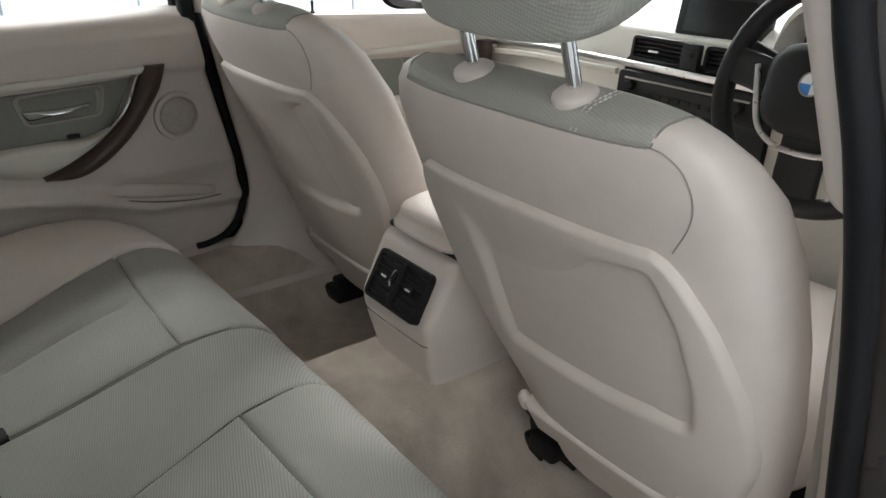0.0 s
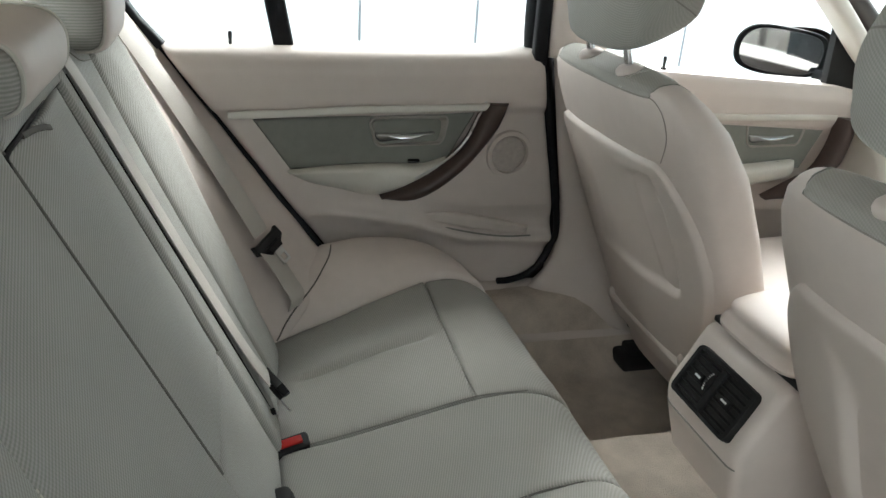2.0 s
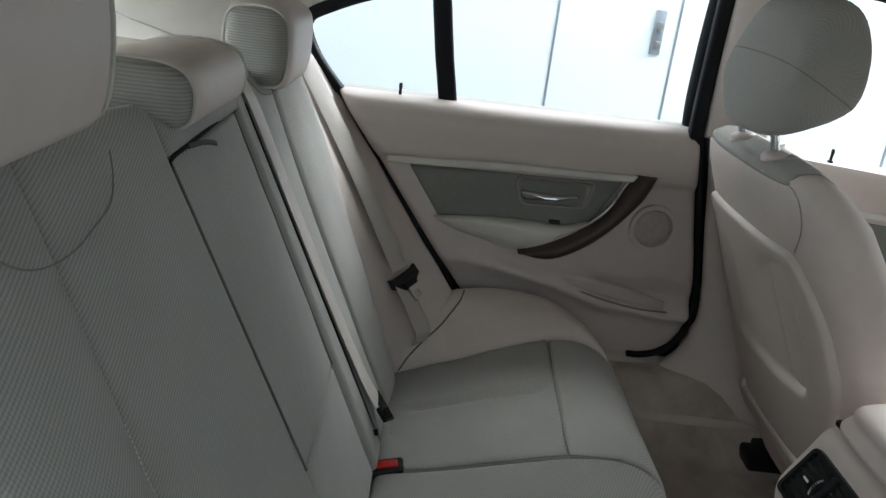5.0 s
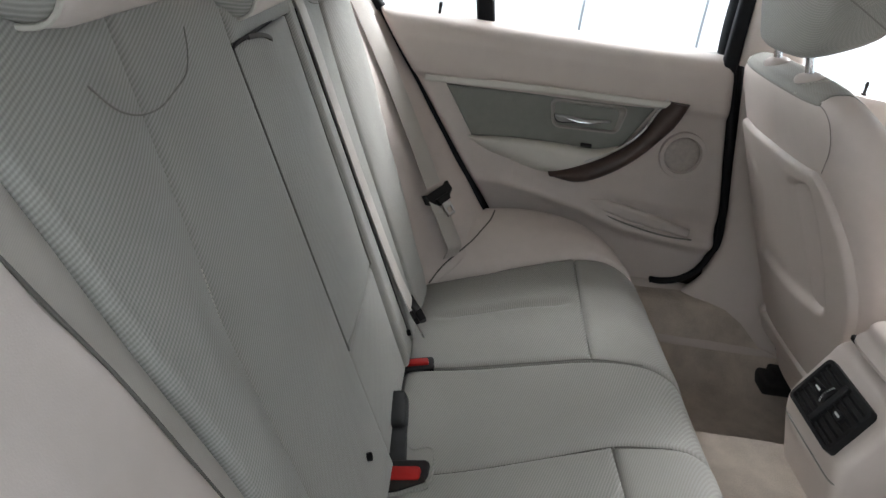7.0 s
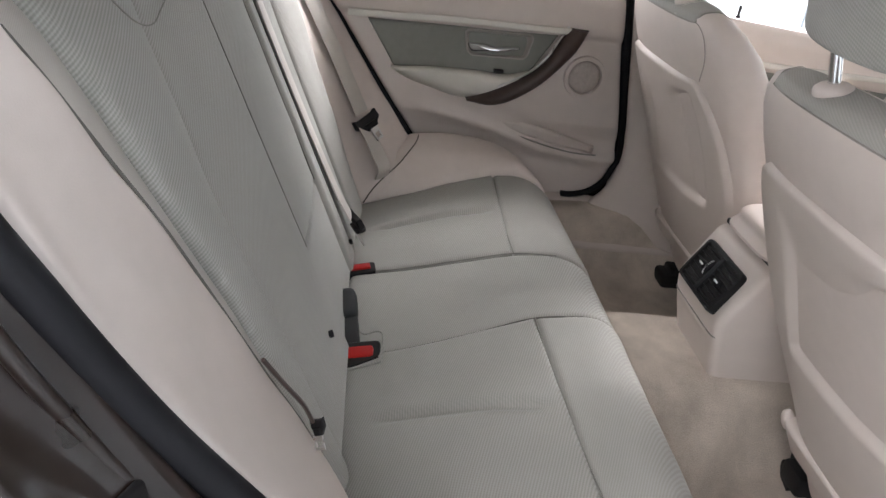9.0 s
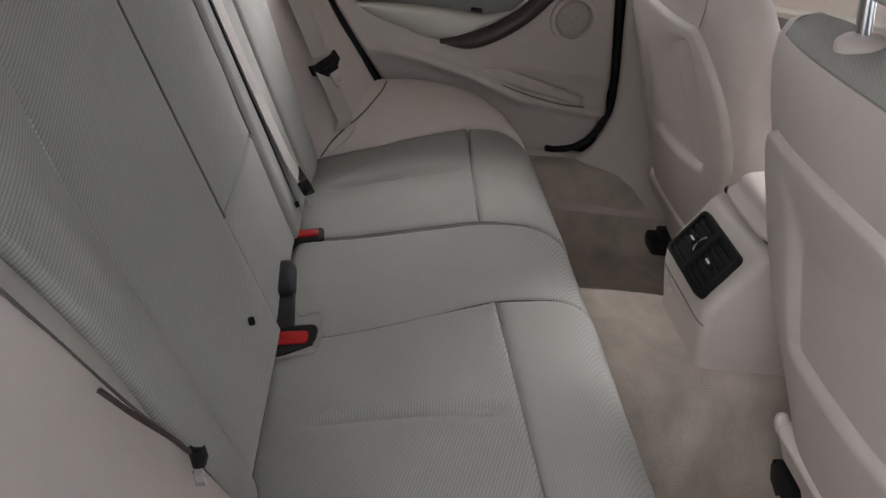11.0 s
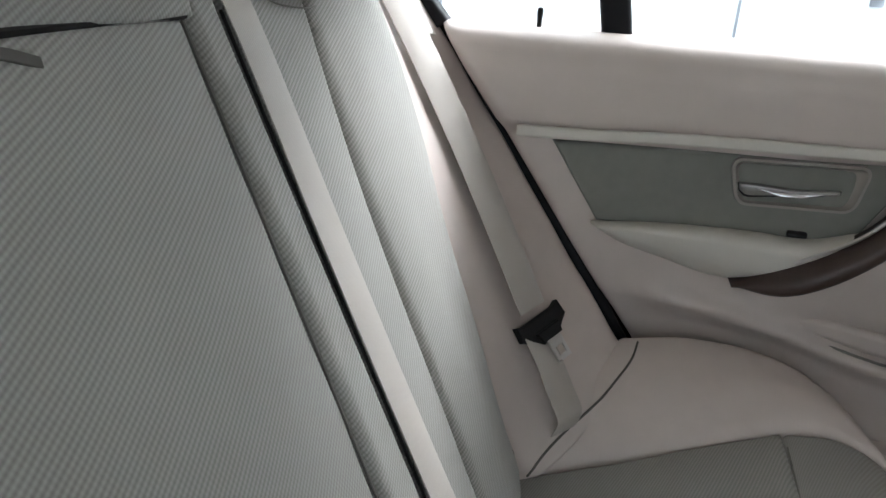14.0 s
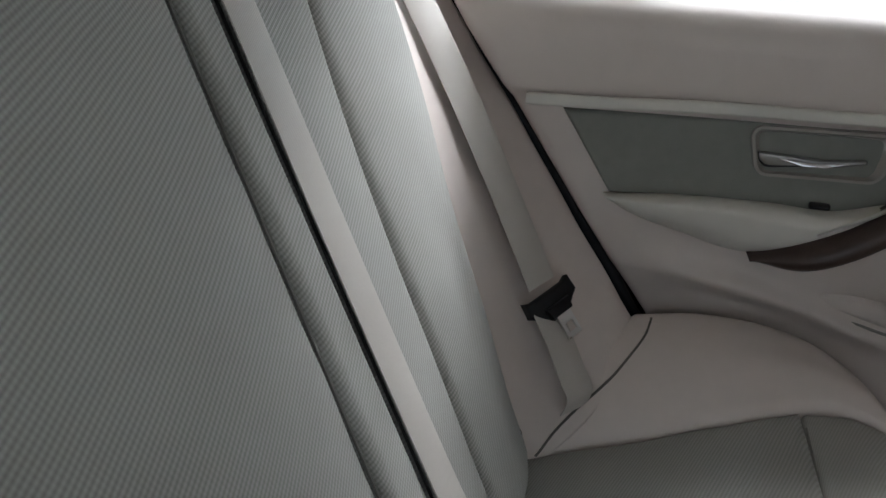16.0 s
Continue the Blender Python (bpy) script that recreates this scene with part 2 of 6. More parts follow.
def grid_slab(name, P, us, vs, back, mat, parent=None, label="", angle=50):
    """A closed sheet: P(u, v) on its face, back(u, v) on its rear; UVs in metres along the face."""
    nu, nv = len(us), len(vs)
    F = np.array([[P(u, v) for v in vs] for u in us], float)
    B = np.array([[back(u, v, F[i, j]) for j, v in enumerate(vs)] for i, u in enumerate(us)], float)
    verts = [tuple(p) for p in F.reshape(-1, 3)] + [tuple(p) for p in B.reshape(-1, 3)]
    o = nu * nv
    faces = []
    for i in range(nu - 1):
        for j in range(nv - 1):
            a = i * nv + j
            faces.append((a, a + nv, a + nv + 1, a + 1))
            faces.append((o + a, o + a + 1, o + a + nv + 1, o + a + nv))
    for i in range(nu - 1):
        a, b = i * nv, i * nv + nv - 1
        faces.append((a, o + a, o + a + nv, a + nv))
        faces.append((b, b + nv, o + b + nv, o + b))
    for j in range(nv - 1):
        a, b = j, (nu - 1) * nv + j
        faces.append((a, a + 1, o + a + 1, o + a))
        faces.append((b, o + b, o + b + 1, b + 1))
    me = bpy.data.meshes.new(name)
    me.from_pydata(verts, [], faces)
    lu = np.concatenate([[0], np.cumsum(np.linalg.norm(np.diff(F[:, nv // 2], axis=0), axis=1))])
    lv = np.concatenate([[0], np.cumsum(np.linalg.norm(np.diff(F[nu // 2], axis=0), axis=1))])
    uv = np.array([[(lu[i], lv[j]) for j in range(nv)] for i in range(nu)]).reshape(-1, 2)
    uv = np.concatenate([uv, uv])
    layer = me.uv_layers.new(name="UVMap")
    idx = np.zeros(len(me.loops), dtype=np.int32)
    me.loops.foreach_get("vertex_index", idx)
    layer.data.foreach_set("uv", uv[idx].ravel())
    bm = bmesh.new()
    bm.from_mesh(me)
    bmesh.ops.recalc_face_normals(bm, faces=bm.faces)
    bm.to_mesh(me)
    bm.free()
    return finish(name, me, mat, parent, label, angle)


def roll_off(d, r):
    """Height from 0 at an edge to 1 at the distance r from it, like a rounded border."""
    if d >= r:
        return 1.0
    return math.sqrt(max(0.0, 1 - (1 - max(d, 0) / r) ** 2))


def ruled(left, right, bulge=(0, 0, 0), k=25):
    """A face between two curves; bulge pushes its middle."""
    L, R = spline(left, k), spline(right, k)
    bl = np.array(bulge, float)

    def at(u, v):
        f = v * (k - 1)
        j = min(int(f), k - 2)
        f -= j
        a, b = L[j] * (1 - f) + L[j + 1] * f, R[j] * (1 - f) + R[j + 1] * f
        return a * (1 - u) + b * u + bl * (4 * u * (1 - u))
    return at


def padded(name, at, normal, mat, parent, puff=0.012, ru=0.1, rv=0.1, depth=0.03, nu=14, nv=18, extra=None, edges=(1, 1, 1, 1), label=""):
    """An upholstered panel: the face at(u, v), raised by puff along normal with rounded borders and extra(u, v) on top."""
    n = np.array(Vector(normal).normalized())

    def P(u, v):
        h = 1.0
        if edges[0]:
            h = min(h, roll_off(u, ru))
        if edges[1]:
            h = min(h, roll_off(1 - u, ru))
        if edges[2]:
            h = min(h, roll_off(v, rv))
        if edges[3]:
            h = min(h, roll_off(1 - v, rv))
        return at(u, v) + n * (puff * h + (extra(u, v) if extra else 0.0))
    return grid_slab(name, P, spread(nu, ru), spread(nv, rv), lambda u, v, p: at(u, v) - n * depth, mat, parent, label)


def sweep(name, pts, profile, mat, parent=None, label="", up=(0, 0, 1), closed=False, angle=40, taper=None):
    """A bar of the given cross-section (pairs: sideways, up) along pts."""
    pts = [Vector(p) for p in pts]
    bm = bmesh.new()
    rings, n = [], len(pts)
    for i, p in enumerate(pts):
        if closed:
            d = pts[(i + 1) % n] - pts[i - 1]
        else:
            d = pts[min(i + 1, n - 1)] - pts[max(i - 1, 0)]
        d.normalize()
        side = d.cross(Vector(up))
        if side.length < 1e-4:
            side = d.cross(Vector((1, 0, 0)))
        side.normalize()
        top = side.cross(d)
        s = taper(i / (n - 1)) if taper else 1.0
        rings.append([bm.verts.new(p + side * (a * s) + top * (b * s)) for a, b in profile])
    k = len(profile)
    for i in range(n if closed else n - 1):
        r, q = rings[i], rings[(i + 1) % n]
        for j in range(k):
            bm.faces.new((r[j], r[(j + 1) % k], q[(j + 1) % k], q[j]))
    if not closed:
        bm.faces.new(rings[0])
        bm.faces.new(rings[-1])
    uv = bm.loops.layers.uv.new("UVMap")
    for f in bm.faces:
        for lp in f.loops:
            lp[uv].uv = (lp.vert.co.x + lp.vert.co.y * 0.6, lp.vert.co.z)
    return part(name, bm, mat, parent, label, angle)


def circle(r, k=10):
    return [(r * math.cos(2 * math.pi * i / k), r * math.sin(2 * math.pi * i / k)) for i in range(k)]


def oblong(w, h, r, k=4):
    """A rounded rectangle, w wide and h high, centred."""
    out = []
    for cx, cy, a0 in ((w / 2 - r, h / 2 - r, 0), (-w / 2 + r, h / 2 - r, 90), (-w / 2 + r, -h / 2 + r, 180), (w / 2 - r, -h / 2 + r, 270)):
        for i in range(k + 1):
            a = radians(a0 + 90 * i / k)
            out.append((cx + r * math.cos(a), cy + r * math.sin(a)))
    return out


def rbox(size, bevel=0.004, seg=2, m=None):
    bm = bmesh.new()
    bmesh.ops.create_cube(bm, size=1)
    bmesh.ops.scale(bm, vec=size, verts=bm.verts)
    if bevel:
        bmesh.ops.bevel(bm, geom=list(bm.edges), offset=bevel, segments=seg, affect="EDGES", profile=0.5)
    if m is not None:
        bmesh.ops.transform(bm, matrix=m, verts=bm.verts)
    return bm


def plate(outline, thick, bevel=0.002, m=None, seg=2):
    """A flat body with the outline in x, y, its face up at z = 0 and its rear at -thick."""
    bm = bmesh.new()
    f = bm.faces.new([bm.verts.new((x, y, -thick)) for x, y in outline])
    top = bmesh.ops.extrude_face_region(bm, geom=[f])["geom"]
    tv = [e for e in top if isinstance(e, bmesh.types.BMVert)]
    bmesh.ops.translate(bm, vec=(0, 0, thick), verts=tv)
    bmesh.ops.recalc_face_normals(bm, faces=bm.faces)
    if bevel:
        te = [e for e in bm.edges if e.verts[0].co.z > -1e-6 and e.verts[1].co.z > -1e-6]
        bmesh.ops.bevel(bm, geom=te, offset=bevel, segments=seg, affect="EDGES", profile=0.5)
    if m is not None:
        bmesh.ops.transform(bm, matrix=m, verts=bm.verts)
    return bm


def frame_plate(outer, inner, thick, m=None):
    """A flat ring between two outlines of equal length."""
    bm = bmesh.new()
    k = len(outer)
    rows = []
    for pts, z in ((outer, -thick), (outer, -thick * 0.25), ([(a[0] * 0.9 + b[0] * 0.1, a[1] * 0.9 + b[1] * 0.1) for a, b in zip(outer, inner)], 0), ([(a[0] * 0.12 + b[0] * 0.88, a[1] * 0.12 + b[1] * 0.88) for a, b in zip(outer, inner)], 0), (inner, -thick * 0.25), (inner, -thick)):
        rows.append([bm.verts.new((x, y, z)) for x, y in pts])
    for r, q in zip(rows, rows[1:] + rows[:1]):
        for i in range(k):
            bm.faces.new((r[i], r[(i + 1) % k], q[(i + 1) % k], q[i]))
    if m is not None:
        bmesh.ops.transform(bm, matrix=m, verts=bm.verts)
    return bm


def axes(origin, xa, ya):
    """A pose from an origin and two directions."""
    x = Vector(xa).normalized()
    z = x.cross(Vector(ya)).normalized()
    y = z.cross(x)
    m = Matrix((x, y, z)).transposed().to_4x4()
    m.translation = Vector(origin)
    return m


def lathe(profile, k=24, m=None):
    """A turned body: pairs of radius and height."""
    bm = bmesh.new()
    rings = []
    for r, z in profile:
        rings.append([bm.verts.new((r * math.cos(2 * math.pi * i / k), r * math.sin(2 * math.pi * i / k), z)) for i in range(k)] if r > 1e-6 else [bm.verts.new((0, 0, z))])
    for a, b in zip(rings, rings[1:]):
        for i in range(k):
            va = [a[i % len(a)], a[(i + 1) % len(a)]] if len(a) > 1 else [a[0]]
            vb = [b[(i + 1) % len(b)], b[i % len(b)]] if len(b) > 1 else [b[0]]
            bm.faces.new(va + vb)
    if m is not None:
        bmesh.ops.transform(bm, matrix=m, verts=bm.verts)
    return bm


def lerp(pts, x):
    """Height of a broken line through pts at x."""
    if x <= pts[0][0]:
        return pts[0][1]
    for (a, b), (c, d) in zip(pts, pts[1:]):
        if x <= c:
            f = (x - a) / (c - a)
            return b + (d - b) * f
    return pts[-1][1]


def step(a, b, x):
    f = min(1.0, max(0.0, (x - a) / (b - a)))
    return f * f * (3 - 2 * f)


def bell(x, w):
    return math.exp(-(x / w) ** 2)


def bolster_loft(profile, half, p=3.0, n=22, m=None, slim=None):
    """A cushion with the given outline (pairs) drawn across its width 2 * half, its ends rounded off. Axes: width, first, second."""
    cx = sum(a for a, b in profile) / len(profile)
    cy = sum(b for a, b in profile) / len(profile)
    bm = bmesh.new()
    k, rings = len(profile), []
    for i in range(n + 1):
        f = math.sin(math.pi * (i / n - 0.5))
        sc = max(0.0, 1 - abs(f) ** p) ** (1 / p)
        sc = 0.25 + 0.75 * sc if 0 < i < n else 0.22
        g = slim(f) if slim else (0, 0)
        rings.append([bm.verts.new((half * f * (0.985 if 0 < i < n else 1.0), cx + (a - cx) * sc + g[0], cy + (b - cy) * sc + g[1])) for a, b in profile])
    uv = bm.loops.layers.uv.new("UVMap")
    girth = [0.0]
    for j in range(k):
        girth.append(girth[-1] + math.dist(profile[j], profile[(j + 1) % k]))
    for r, q in zip(rings, rings[1:]):
        for j in range(k):
            f = bm.faces.new((r[j], r[(j + 1) % k], q[(j + 1) % k], q[j]))
            for lp, g in zip(f.loops, (j, j + 1, j + 1, j)):
                lp[uv].uv = (lp.vert.co.x, girth[g])
    for ring in (rings[0], rings[-1]):
        f = bm.faces.new(ring)
        for lp in f.loops:
            lp[uv].uv = (lp.vert.co.y, lp.vert.co.z)
    if m is not None:
        bmesh.ops.transform(bm, matrix=m, verts=bm.verts)
    return bm


def round_loop(pts, k):
    """A closed smooth outline through pts, k points."""
    p = [np.array(q, float) for q in pts]
    n, out = len(p), []
    for i in range(k):
        f = i / k * n
        j = int(f)
        f -= j
        a, b, c, d = p[(j - 1) % n], p[j % n], p[(j + 1) % n], p[(j + 2) % n]
        out.append(tuple(0.5 * (2 * b + (c - a) * f + (2 * a - 5 * b + 4 * c - d) * f * f + (3 * b - a - 3 * c + d) * f ** 3)))
    return out


def rope(name, pts, r, mat, parent=None, k=40, label="", sides=6):
    """A thin round cord through pts."""
    return sweep(name, spline(pts, k), circle(r, sides), mat, parent, label, up=(0.31, 0.52, 0.79))


def stitch_row(name, pts, normal, parent, pitch=0.0065, length=0.0042, r=0.0008, label=""):
    """A row of sewn stitches along a curve, each a small rounded bar."""
    path = [Vector(p) for p in spline(pts, 300)]
    bm = bmesh.new()
    n = Vector(normal).normalized()
    gone, due = 0.0, 0.0
    for a, b in zip(path, path[1:]):
        d = b - a
        gone += d.length
        if gone < due or d.length < 1e-9:
            continue
        due = gone + pitch
        t = d.normalized()
        w = t.cross(n).normalized()
        ring = [(-0.5, 0.5, 0), (-0.5, -0.5, 0), (-0.3, 0, 1), (0.3, 0, 1), (0.5, 0.5, 0), (0.5, -0.5, 0)]
        v = [bm.verts.new(a + t * (length * q[0]) + w * (2 * r * q[1]) + n * (r * q[2])) for q in ring]
        for f in ((0, 1, 2), (0, 2, 3, 4), (1, 5, 3, 2), (4, 3, 5), (0, 4, 5, 1)):
            bm.faces.new([v[i] for i in f])
    return part(name, bm, STITCH, parent, label)


# ---- the booth around the car ----
def slab_box(name, x0, x1, y0, y1, z0, z1, mat, label, kind="structure", category="", bevel=0.0):
    ob = part(name, rbox((x1 - x0, y1 - y0, z1 - z0), bevel, 2, Matrix.Translation(((x0 + x1) / 2, (y0 + y1) / 2, (z0 + z1) / 2))), mat)
    return tagged(ob, label, category or name, kind=kind)


slab_box("ground", -3.4, 4.4, -5.4, 5.4, -0.1, 0.0, BOOTH_FLOOR, "grey painted workshop floor under the car")
slab_box("wall_west", -3.4, -3.2, -5.2, 5.2, 0.0, 3.1, BOOTH, "white panelled wall outside the car windows")
slab_box("wall_east", 4.2, 4.4, -5.2, 5.2, 0.0, 3.1, BOOTH, "white painted wall beside the car")
slab_box("wall_north", -3.4, 4.4, 5.2, 5.4, 0.0, 3.1, BOOTH, "white painted wall before the car")
slab_box("wall_south", -3.4, 4.4, -5.4, -5.2, 0.0, 3.1, BOOTH, "white painted wall behind the car")
slab_box("ceiling", -3.4, 4.4, -5.4, 5.4, 3.1, 3.2, BOOTH, "white ceiling of the booth")


# ---- car floor ----
def floor_height(x, y):
    z = 0.285 + 0.015 * step(0.35, 0.6, abs(x)) - 0.045 * (1 - step(-0.16, -0.12, x))
    tun = 0.44 - 0.03 * step(0.1, 0.9, -y)
    left = step(-0.136, -0.112, x)
    right = 1 - step(0.09, 0.30 - 0.15 * step(0.22, 0.40, y), x)
    z += (tun - z) * left * right
    z += 0.06 * step(0.58, 0.70, x) + 0.160 * step(0.54, 0.665, -x)
    return z + 0.002 * noise.noise((x * 14, y * 14, 0))


def carpet_floor():
    us = [-0.74 + 1.48 * i / 84 for i in range(85)]
    vs = [-0.40 + 1.9 * j / 70 for j in range(71)]
    ob = grid_slab("floor", lambda u, v: (u, v, floor_height(u, v)), us, vs, lambda u, v, p: (u, v, 0.22), CARPET)
    return tagged(ob, "beige car floor carpet over the raised tunnel, lightly soiled", "car floor", kind="structure")


carpet_floor()


# ---- rear bench ----
UPV, NRM = np.array((0, -0.395, 0.919)), np.array((0, 0.919, 0.395))


def W(x, s, n=0.0):
    """A point of the rear backrest: across, up along it, out of it; the narrow section leans a little further back."""
    n -= 0.030 * s * (1 - step(-0.18, 0.12, x))
    return np.array((x, -0.345, 0.47)) + UPV * s + NRM * n


def mir(pts, k):
    return [(p[0] * k, p[1], p[2]) for p in pts]


BENCH = thing("rear_bench", "rear bench in grey ribbed cloth with beige leatherette sides", "bench seat")


def rear_cushion():
    c = part("cushion", rbox((1.16, 0.36, 0.16), 0.02, 2, Matrix.Translation((0, -0.125, 0.38))), CARPET, BENCH, "padded cushion on a beige carpeted base")
    for k in (1, -1):
        outer = mir([(-0.464, -0.345, 0.445), (-0.477, -0.25, 0.471), (-0.503, -0.14, 0.502), (-0.540, -0.030, 0.521)], k)
        inner = mir([(-0.138, -0.345, 0.452), (-0.132, -0.25, 0.474), (-0.122, -0.14, 0.508), (-0.112, -0.05, 0.536)], k)

        def dent(u, v):
            cr = -0.010 * bell(u - 0.50, 0.028) * step(0.10, 0.30, v) * (1 - step(0.84, 0.97, v))
            return 0.007 + cr + 0.010 * math.sin(math.pi * u) * math.sin(math.pi * v) + 0.002 * noise.noise((u * 5 + k, v * 5, 1.0))
        padded("insert_panel", ruled(outer, inner), (0, -0.3, 1), SEAT_CLOTH, c, 0.005, 0.03, 0.035, 0.03, 60, 24, dent)
        fo = mir([(-0.540, -0.030, 0.521), (-0.54, 0.035, 0.522), (-0.518, 0.090, 0.497), (-0.50, 0.115, 0.45), (-0.495, 0.112, 0.39), (-0.49, 0.095, 0.335)], k)
        fi = mir([(-0.112, -0.05, 0.536), (-0.106, 0.030, 0.542), (-0.10, 0.084, 0.518), (-0.10, 0.110, 0.466), (-0.10, 0.108, 0.40), (-0.10, 0.095, 0.335)], k)
        padded("front_panel", ruled(fo, fi), (0, 0.45, 0.9), CLOTH_FINE, c, 0.005, 0.022, 0.025, 0.03, 22, 28, lambda u, v: 0.007 + 0.002 * noise.noise((u * 6, v * 6, k * 3.0)), (1, 1, 1, 0))
        so = mir([(-0.648, -0.232, 0.566), (-0.672, -0.13, 0.568), (-0.660, -0.02, 0.556), (-0.600, 0.060, 0.522), (-0.515, 0.108, 0.45), (-0.50, 0.108, 0.335)], k)
        si = mir([(-0.466, -0.345, 0.447), (-0.505, -0.14, 0.505), (-0.542, -0.030, 0.524), (-0.543, 0.035, 0.524), (-0.520, 0.095, 0.482), (-0.497, 0.095, 0.335)], k)
        padded("side_panel", ruled(so, si, (0, 0, 0.012)), (0, 0.1, 1), LEATHER, c, 0.014, 0.1, 0.06, 0.03, 18, 30, lambda u, v: 0.002 * noise.noise((u * 4, v * 9, k * 5.0)) + 0.012 * math.sin(math.pi * u) * (1 - step(0.05, 0.4, v)), label="beige leatherette side panel")
        rope("seam", [np.array(p) + (0, 0, 0.0085) for p in inner] + [np.array(p) + (0, 0, 0.0085) for p in fi[1:2]], 0.0013, SOFT_SEAM if k > 0 else SEAM, c, 50)
        rope("seam", [np.array(outer[-1]) + (0.028 * k, 0, 0.0085), np.array((-0.3 * k, -0.045, 0.533)), np.array(fi[0]) + (0, 0, 0.0095)], 0.0011, SOFT_SEAM, c, 30)
    cl = [(-0.134, -0.345, 0.451), (-0.128, -0.25, 0.473), (-0.118, -0.14, 0.507), (-0.108, -0.05, 0.535), (-0.102, 0.030, 0.541), (-0.096, 0.084, 0.517), (-0.096, 0.110, 0.465), (-0.096, 0.108, 0.40), (-0.096, 0.095, 0.335)]
    padded("centre_panel", ruled(cl, mir(cl, -1)), (0, 0.4, 0.92), SEAT_CLOTH, c, 0.005, 0.045, 0.018, 0.03, 18, 44, lambda u, v: 0.006 - 0.008 * math.sin(math.pi * u) * (1 - step(0.45, 0.7, v)), (1, 1, 1, 0))
    return c


def back_panel(name, lo, ro, mat, parent, puff, ru, rv, nu, nv, extra=None, bulge=0.0, label="", edges=(1, 1, 1, 1), depth=0.045):
    return padded(name, ruled([W(*p) for p in lo], [W(*p) for p in ro], NRM * bulge), NRM, mat, parent, puff, ru, rv, depth, nu, nv, extra, edges, label)


TOP = 0.628
ARM_L = [(-0.123, 0.0), (-0.129, 0.08), (-0.138, 0.19), (-0.153, 0.35), (-0.167, 0.5), (-0.175, 0.594), (-0.178, TOP)]
ARM_R = [(0.116, 0.0), (0.122, 0.08), (0.128, 0.19), (0.134, 0.35), (0.139, 0.5), (0.142, 0.594), (0.144, TOP)]
BOLSTER_IN = [(-0.456, -0.030, -0.002), (-0.452, 0.0, -0.002), (-0.452, 0.06, 0.002), (-0.466, 0.18, 0.010), (-0.486, 0.315, 0.016), (-0.532, 0.43, 0.018), (-0.576, 0.55, 0.012), (-0.590, TOP, 0.006), (-0.61, 0.70, 0.0)]
BOLSTER_OUT = [(-0.646, -0.219, 0.548), (-0.656, -0.240, 0.572), (-0.675, -0.283, 0.63), (-0.688, -0.336, 0.70), (-0.697, -0.392, 0.778), (-0.702, -0.446, 0.853), (-0.704, -0.506, 0.938), (-0.70, -0.562, 1.01), (-0.69, -0.62, 1.075)]


BOLSTER_OUT_R = [(-0.645, -0.200, 0.505), (-0.665, -0.245, 0.560), (-0.692, -0.300, 0.63), (-0.713, -0.362, 0.70), (-0.726, -0.420, 0.77), (-0.730, -0.470, 0.835), (-0.730, -0.525, 0.915), (-0.722, -0.575, 0.99), (-0.71, -0.63, 1.06)]


# on the open side the cloth runs further out, and the belt lies in the valley before the bolster
CLOTH_EDGE_R = [(-0.446, 0.0, 0.0), (-0.468, 0.08, 0.004), (-0.490, 0.17, 0.008), (-0.500, 0.228, 0.010), (-0.521, 0.343, 0.012), (-0.549, 0.428, 0.012), (-0.569, 0.502, 0.012), (-0.583, 0.564, 0.010), (-0.598, 0.62, 0.006), (-0.606, 0.672, 0.0)]
BOLSTER_IN_R = [(-0.455, -0.045, 0.0), (-0.444, 0.0, 0.010), (-0.468, 0.08, 0.015), (-0.489, 0.154, 0.018), (-0.525, 0.247, 0.020), (-0.562, 0.357, 0.022), (-0.592, 0.449, 0.022), (-0.620, 0.523, 0.020), (-0.642, 0.585, 0.018), (-0.652, TOP, 0.012), (-0.66, 0.70, 0.0)]


def bolster_face(k):
    if k < 0:
        return ruled([W(-p[0], p[1], p[2]) for p in BOLSTER_IN_R], mir(BOLSTER_OUT_R, k), -NRM * 0.006, 33)
    face = ruled([W(p[0] - 0.004, p[1], p[2] - 0.006) for p in BOLSTER_IN], BOLSTER_OUT, -NRM * 0.012, 33)

    def rounded(u, v):
        # the lower edge hangs in a curve over the cushion
        return face(u, v) + np.array((0.024, 0.034, 0.026)) * (math.sin(math.pi * u) ** 0.8 * (1 - step(0.0, 0.34, v)))
    return rounded


def onto(obs, p, d):
    """The outermost point of the meshes on the line through p along d."""
    d = Vector(d).normalized()
    start, best = Vector(p) + d * 0.06, None
    for ob in obs:
        hit = BVHTree.FromPolygons([v.co for v in ob.data.vertices], [f.vertices for f in ob.data.polygons]).ray_cast(start, -d, 0.12)
        if hit[0] is not None and (best is None or hit[3] < best[1]):
            best = hit[0], hit[3]
    return np.array(best[0] if best else p) + np.array(d) * 0.0006


